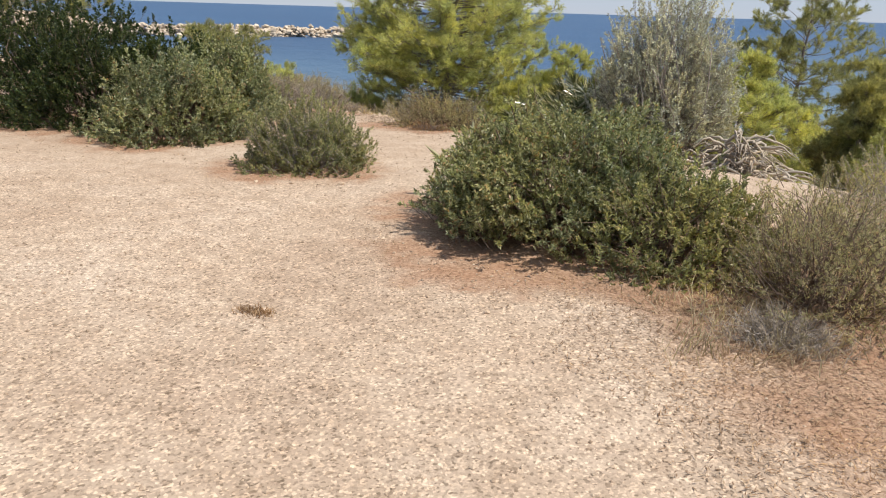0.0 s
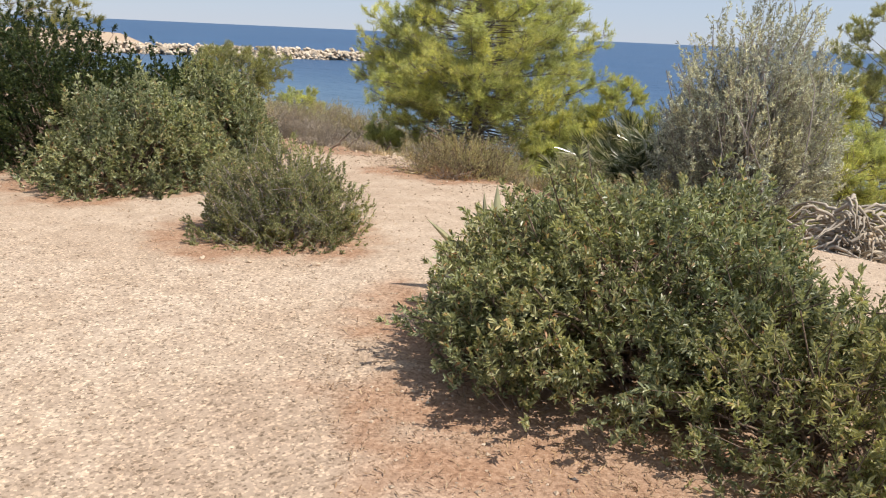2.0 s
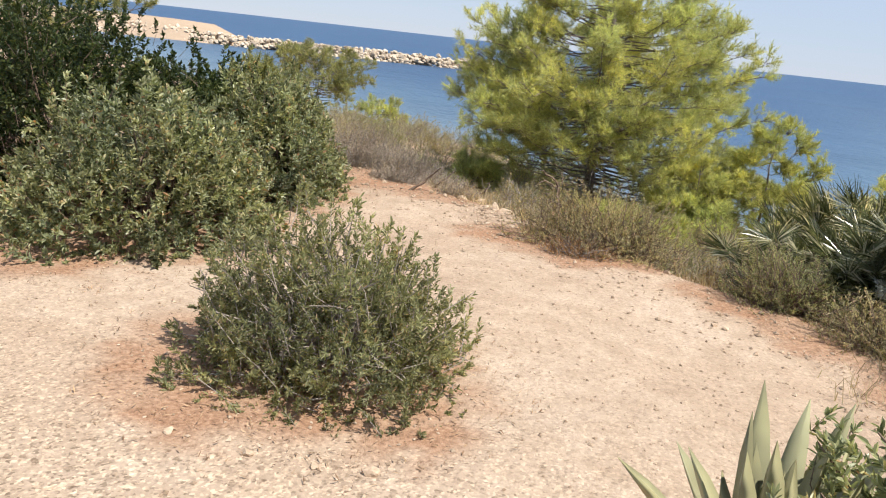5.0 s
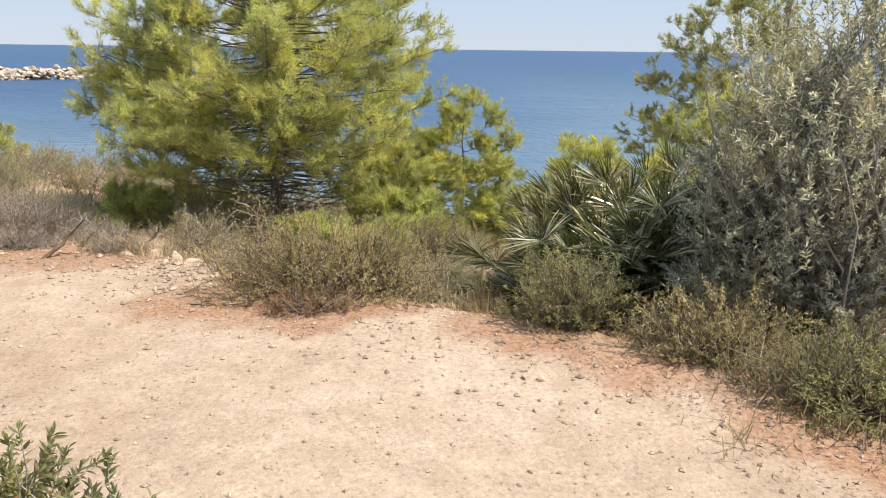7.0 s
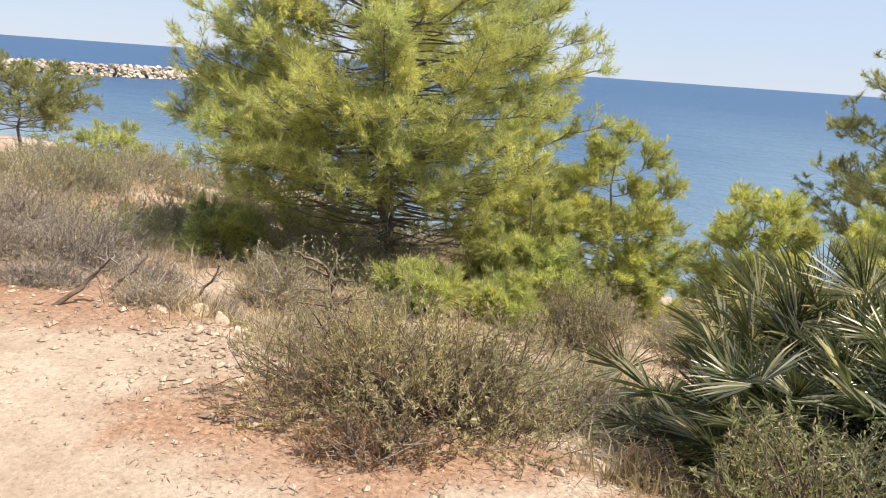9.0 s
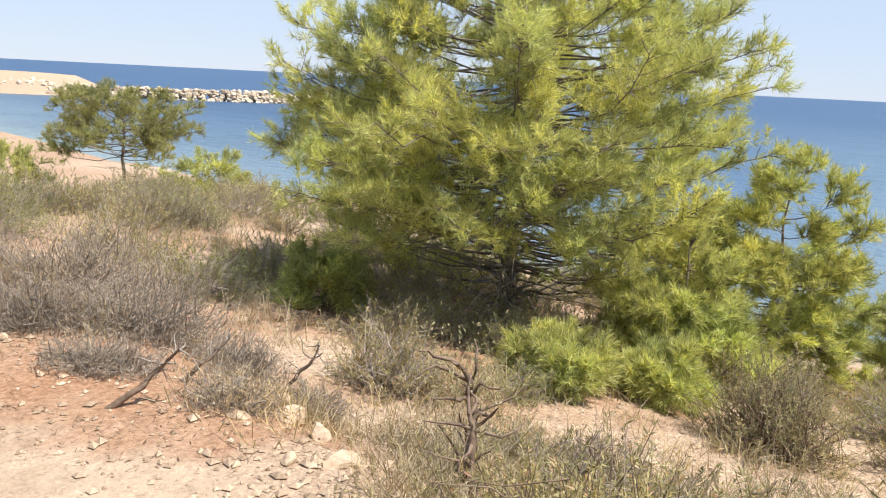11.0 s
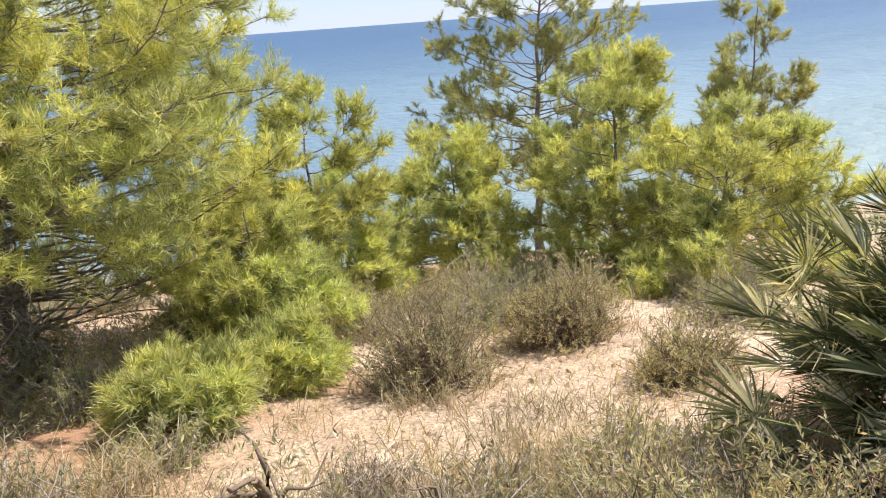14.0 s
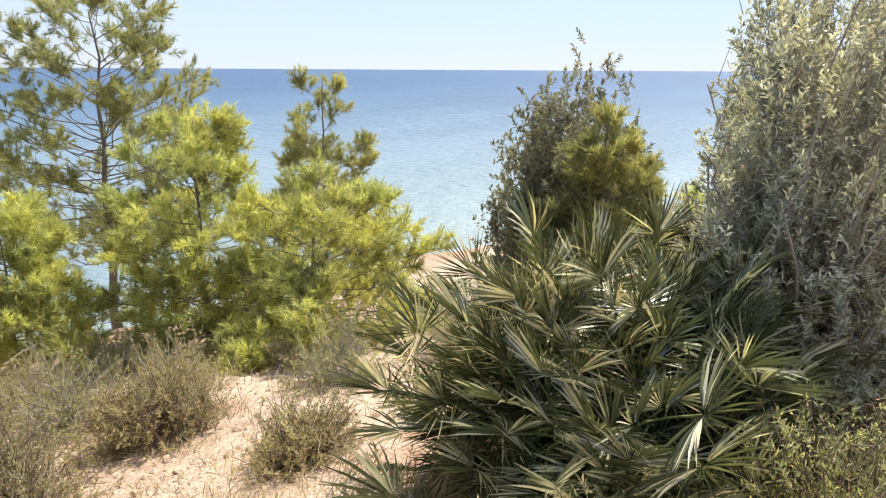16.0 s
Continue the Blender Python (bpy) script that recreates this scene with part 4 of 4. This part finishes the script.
stone(4.38, 11.74, 0.11, 301, "flat white limestone lying at the path's edge", 0.35)
for i, (x, y, sz, sq) in enumerate([(2.09, 13.32, 0.07, 0.7), (2.02, 13.8, 0.06, 0.6), (2.28, 13.0, 0.11, 0.55), (2.46, 12.86, 0.055, 1.2), (2.62, 12.62, 0.09, 0.5), (2.45, 12.55, 0.05, 0.6), (2.75, 12.75, 0.06, 0.6), (2.1, 12.85, 0.06, 0.6),
                                    (1.8, 15.2, 0.05, 0.7), (2.66, 13.7, 0.08, 0.5), (3.3, 14.1, 0.1, 0.6), (3.6, 14.2, 0.06, 0.6), (4.2, 14.5, 0.09, 0.5), (4.9, 14.0, 0.06, 0.5), (5.2, 14.3, 0.05, 0.6), (5.5, 14.3, 0.05, 0.5), (1.1, 15.0, 0.06, 0.5),
                                    (2.85, 12.2, 0.045, 0.6), (2.98, 12.35, 0.06, 0.5), (4.2, 11.5, 0.035, 0.6), (4.6, 10.45, 0.03, 0.6), (4.53, 10.47, 0.035, 0.5), (3.3, 7.95, 0.04, 0.5), (3.1, 7.9, 0.03, 0.6), (2.5, 7.85, 0.03, 0.6), (2.85, 7.85, 0.035, 0.5),
                                    (4.98, 5.18, 0.028, 0.7), (3.6, 4.85, 0.022, 0.6), (5.15, 4.9, 0.024, 0.6), (1.5, 13.9, 0.05, 0.6), (0.6, 13.3, 0.05, 0.6), (3.9, 13.9, 0.07, 0.5), (6.3, 14.3, 0.06, 0.5), (6.0, 13.9, 0.05, 0.5)]):
    stone(x, y, sz, 310 + i, "pale rounded limestone on sandy earth", sq)


def scatter_pebbles(name, label, n, seed, region, lo, hi):
    rng = np.random.default_rng(seed)
    px, py = region(rng, n)
    sz = lo + (hi - lo) * rng.uniform(0, 1, len(px)) ** 3
    octa = np.array([[1, 0, 0], [-1, 0, 0], [0, 1, 0], [0, -1, 0], [0, 0, 0.7], [0, 0, -0.7]], float)
    of = np.array([[0, 2, 4], [2, 1, 4], [1, 3, 4], [3, 0, 4], [2, 0, 5], [1, 2, 5], [3, 1, 5], [0, 3, 5]])
    a = rng.uniform(0, 6.28, len(px))
    v = octa[None] * rng.uniform(0.6, 1.2, (len(px), 6, 1))
    rx_, ry_ = v[..., 0] * np.cos(a)[:, None] - v[..., 1] * 0.75 * np.sin(a)[:, None], v[..., 0] * np.sin(a)[:, None] + v[..., 1] * 0.75 * np.cos(a)[:, None]
    v = np.stack([px[:, None] + rx_ * sz[:, None], py[:, None] + ry_ * sz[:, None], (height(px, py) + sz * 0.2)[:, None] + v[..., 2] * sz[:, None] * 0.8], -1)
    f = (np.arange(len(px))[:, None, None] * 6 + of[None]).reshape(-1, 3)
    ob = new(name, tri_mesh(name, v.reshape(-1, 3), f, STONE))
    return tagged(ob, label, "gravel", kind="stuff")


def over_clearing(rng, n):
    return rng.uniform(-1.5, 7.5, n), 1.5 + 10.5 * rng.uniform(0, 1, n) ** 1.35


def along_edge(rng, n):
    k = rng.uniform(0, 1, n)
    px, py = 0.6 + 5.0 * k, 13.35 - 3.3 * k
    return px + rng.normal(0, 0.3, n), py + rng.normal(0, 0.32, n)


def by_bank(rng, n):
    return rng.normal(2.75, 0.28, n), rng.normal(12.35, 0.25, n)


def down_slope(rng, n):
    return rng.uniform(-1.5, 8, n), rng.uniform(12.2, 17, n)


scatter_pebbles("gravel", "loose pale grit and pebbles on the clearing", 24000, 401, over_clearing, 0.0035, 0.017)
scatter_pebbles("gravel", "broken limestone chips along the path's edge", 1000, 402, along_edge, 0.005, 0.028)
scatter_pebbles("gravel", "flat limestone chips beside the bank", 420, 404, by_bank, 0.008, 0.04)
scatter_pebbles("gravel", "limestone rubble on the sandy slope", 4200, 403, down_slope, 0.006, 0.04)


# ---- dry grass and litter ----
def grass(name, label, spots, seed, hgt, blades=34, mat=None, spread=0.09):
    rng = np.random.default_rng(seed)
    sx, sy = np.array([s[0] for s in spots]), np.array([s[1] for s in spots])
    sz = np.array([s[2] for s in spots])
    n = len(spots) * blades
    px, py = np.repeat(sx, blades) + rng.normal(0, spread, n), np.repeat(sy, blades) + rng.normal(0, spread, n)
    root = np.stack([px, py, height(px, py) - 0.01], 1)
    ln = np.repeat(sz, blades)[:, None] * hgt * rng.uniform(0.4, 1.15, (n, 1))
    d = unit(rng.normal(size=(n, 3)) * [0.45, 0.45, 0.1] + [0, 0, 1])
    bend = rng.normal(size=(n, 3)) * [0.3, 0.3, 0.05] * ln
    mid, tip = root + d * ln * 0.55, root + d * ln + bend - np.array([0, 0, 0.12]) * ln
    side = unit(np.cross(d, rng.normal(size=(n, 3)))) * 0.0026
    v = np.stack([root - side, root + side, mid - side * 0.8, mid + side * 0.8, tip], 1).reshape(-1, 3)
    f = (np.arange(n)[:, None, None] * 5 + np.array([[0, 1, 3], [0, 3, 2], [2, 3, 4]])[None]).reshape(-1, 3)
    return tagged(new(name, tri_mesh(name, v, f, mat or STRAW)), label, "grass", kind="stuff")


g = np.random.default_rng(501)
spots = [(g.normal(3.25, 0.3), g.normal(13.3, 0.28), g.uniform(0.6, 1.2)) for _ in range(60)]
spots += [(g.normal(2.75, 0.3), g.normal(14.3, 0.3), g.uniform(0.8, 1.3)) for _ in range(50)]
spots += [(g.normal(2.3, 0.22), g.normal(13.15, 0.15), g.uniform(0.5, 0.9)) for _ in range(26)]
spots += [(g.normal(2.95, 0.12), g.normal(12.6, 0.12), g.uniform(0.6, 0.9)) for _ in range(14)]
spots += [(g.normal(4.55, 0.09), g.normal(11.62, 0.09), g.uniform(0.6, 1.0)) for _ in range(8)]
spots += [(g.normal(3.9, 0.5), g.normal(12.9, 0.3), g.uniform(0.7, 1.2)) for _ in range(40)]
spots += [(g.normal(4.4, 0.45), g.normal(13.5, 0.4), g.uniform(0.5, 1.0)) for _ in range(45)]
spots += [(g.uniform(-2.5, 2), g.uniform(13.4, 19), g.uniform(0.6, 1.2)) for _ in range(110)]
spots += [(g.uniform(3, 8.5), g.uniform(13.2, 18), g.uniform(0.5, 1.0)) for _ in range(70)]
spots += [(g.normal(6.0, 0.35), g.normal(10.2, 0.5), g.uniform(0.6, 1.1)) for _ in range(30)]
spots += [(g.normal(6.4, 0.3), g.normal(5.3, 0.3), g.uniform(0.4, 0.8)) for _ in range(20)]
grass("dry_grass", "dry straw-coloured grass on the slope and path's edge", spots, 502, 0.28)


def litter(n, seed, spots, near=0.55):
    rng = np.random.default_rng(seed)
    spots = np.array(spots)
    w = (spots[:, 2] + 0.2) * (spots[:, 3] + 0.2)
    b = spots[rng.choice(len(spots), n, p=w / w.sum())]
    a, q = rng.uniform(0, 6.28, n), rng.uniform(near, 1.3, n)
    px, py = b[:, 0] - 0.08 + np.cos(a) * (b[:, 2] + 0.12) * q, b[:, 1] - 0.05 + np.sin(a) * (b[:, 3] + 0.12) * q
    ln = rng.uniform(0.012, 0.05, (n, 1))
    an = rng.uniform(0, 6.28, n)
    d = np.stack([np.cos(an), np.sin(an), rng.normal(0.12, 0.2, n)], 1)
    s = np.stack([-np.sin(an), np.cos(an), 0 * an], 1) * rng.uniform(0.001, 0.0035, (n, 1))
    p = np.stack([px, py, height(px, py) + rng.uniform(0.003, 0.018, n)], 1)
    v = np.stack([p - d * ln * 0.5, p + s, p + d * ln * 0.5, p - s], 1).reshape(-1, 3)
    i = np.arange(n)[:, None] * 4
    f = np.concatenate([i + [0, 1, 2], i + [0, 2, 3]])
    return tagged(new("leaf_litter", tri_mesh("leaf_litter", v, f, LITTER)), "brown dry leaves, needles and twigs under the bushes", "leaf litter", kind="stuff")


litter(34000, 511, BARE_SPOTS[:19])
litter(15000, 513, [(6.55, 4.95, 0.75, 0.5, 1), (7.0, 4.1, 0.75, 0.6, 1), (6.2, 5.5, 0.5, 0.3, 1)], 0.0)
grass("dead_tuft", "small withered grey tuft on the bare sand", [(3.72, 4.93, 0.5), (3.66, 4.95, 0.5), (3.78, 4.9, 0.45)], 512, 0.11, 120, LITTER, 0.035)

# ---- breakwater across the bay ----
bw = tagged(new("breakwater"), "long rubble breakwater of pale armour rocks across the water", "breakwater")
bw.location = (-47, 134, SEA)
LINE = np.array([(-33.0, 142.0), (-47.0, 134.0), (-68.0, 121.5), (-90.0, 115.5), (-150.0, 101.0), (-240.0, 84.0)])
brng = np.random.default_rng(601)
seg = np.concatenate([[0], np.cumsum(np.linalg.norm(np.diff(LINE, axis=0), axis=1))])
rocks = []
for i in range(1900):
    if i < 1350:
        q = brng.uniform(0, 76)
    else:
        q = brng.uniform(76, seg[-1])
    cx, cy = np.interp(q, seg, LINE[:, 0]), np.interp(q, seg, LINE[:, 1])
    u = brng.uniform(-1, 1)
    top = 1.95 + 1.2 * smooth(46, 76, q)
    v, f = stone_geo(brng, brng.uniform(0.4, 0.8), 0.65) if i < 40 else rocks[int(brng.integers(40))]
    if i >= 40:
        v = v.copy()
        an = brng.uniform(0, 6.28)
        base_c = v.mean(0)
        v = (v - base_c) @ np.array([[np.cos(an), -np.sin(an), 0], [np.sin(an), np.cos(an), 0], [0, 0, 1]]).T
    else:
        v = v - v.mean(0)
    off_n = u * (top * 1.25)
    nrm = np.array([0.5, 0.86])
    pos = np.array([cx - nrm[0] * off_n + 47.0, cy - nrm[1] * off_n - 134.0, top * (1 - abs(u)) ** 0.8 - 0.35 + brng.normal(0, 0.15)])
    rocks.append((v + pos, f))
part("rubble", join(rocks), ROCK_SEA, bw, "pale limestone armour rocks")
bw.children[0]["kind"] = "stuff"

mt = np.linspace(0, 1, 40)
q = 42 + mt * (seg[-1] - 42)
mx, my = np.interp(q, seg, LINE[:, 0]), np.interp(q, seg, LINE[:, 1])
crest = 3.7 * smooth(0, 0.06, mt) * (0.92 + 0.1 * vnoise(q, q * 0, 9, 3))
cross = np.array([(-7.0, 0.0), (-3.6, 0.55), (-1.6, 0.97), (1.6, 1.0), (4.0, 0.55), (8.0, 0.0)])
V = np.stack([np.stack([mx - 0.5 * c + 47 - 1.0, my - 0.86 * c - 134 + 2.0, crest * z - 0.2], 1) for c, z in cross], 1).reshape(-1, 3)
k = len(cross)
F = []
for i in range(39):
    for c in range(k - 1):
        a = i * k + c
        F += [[a, a + 1, a + k + 1], [a, a + k + 1, a + k]]
part("mound", (V, np.array(F)), STONE, bw, "sandy coloured mound along the breakwater", True)
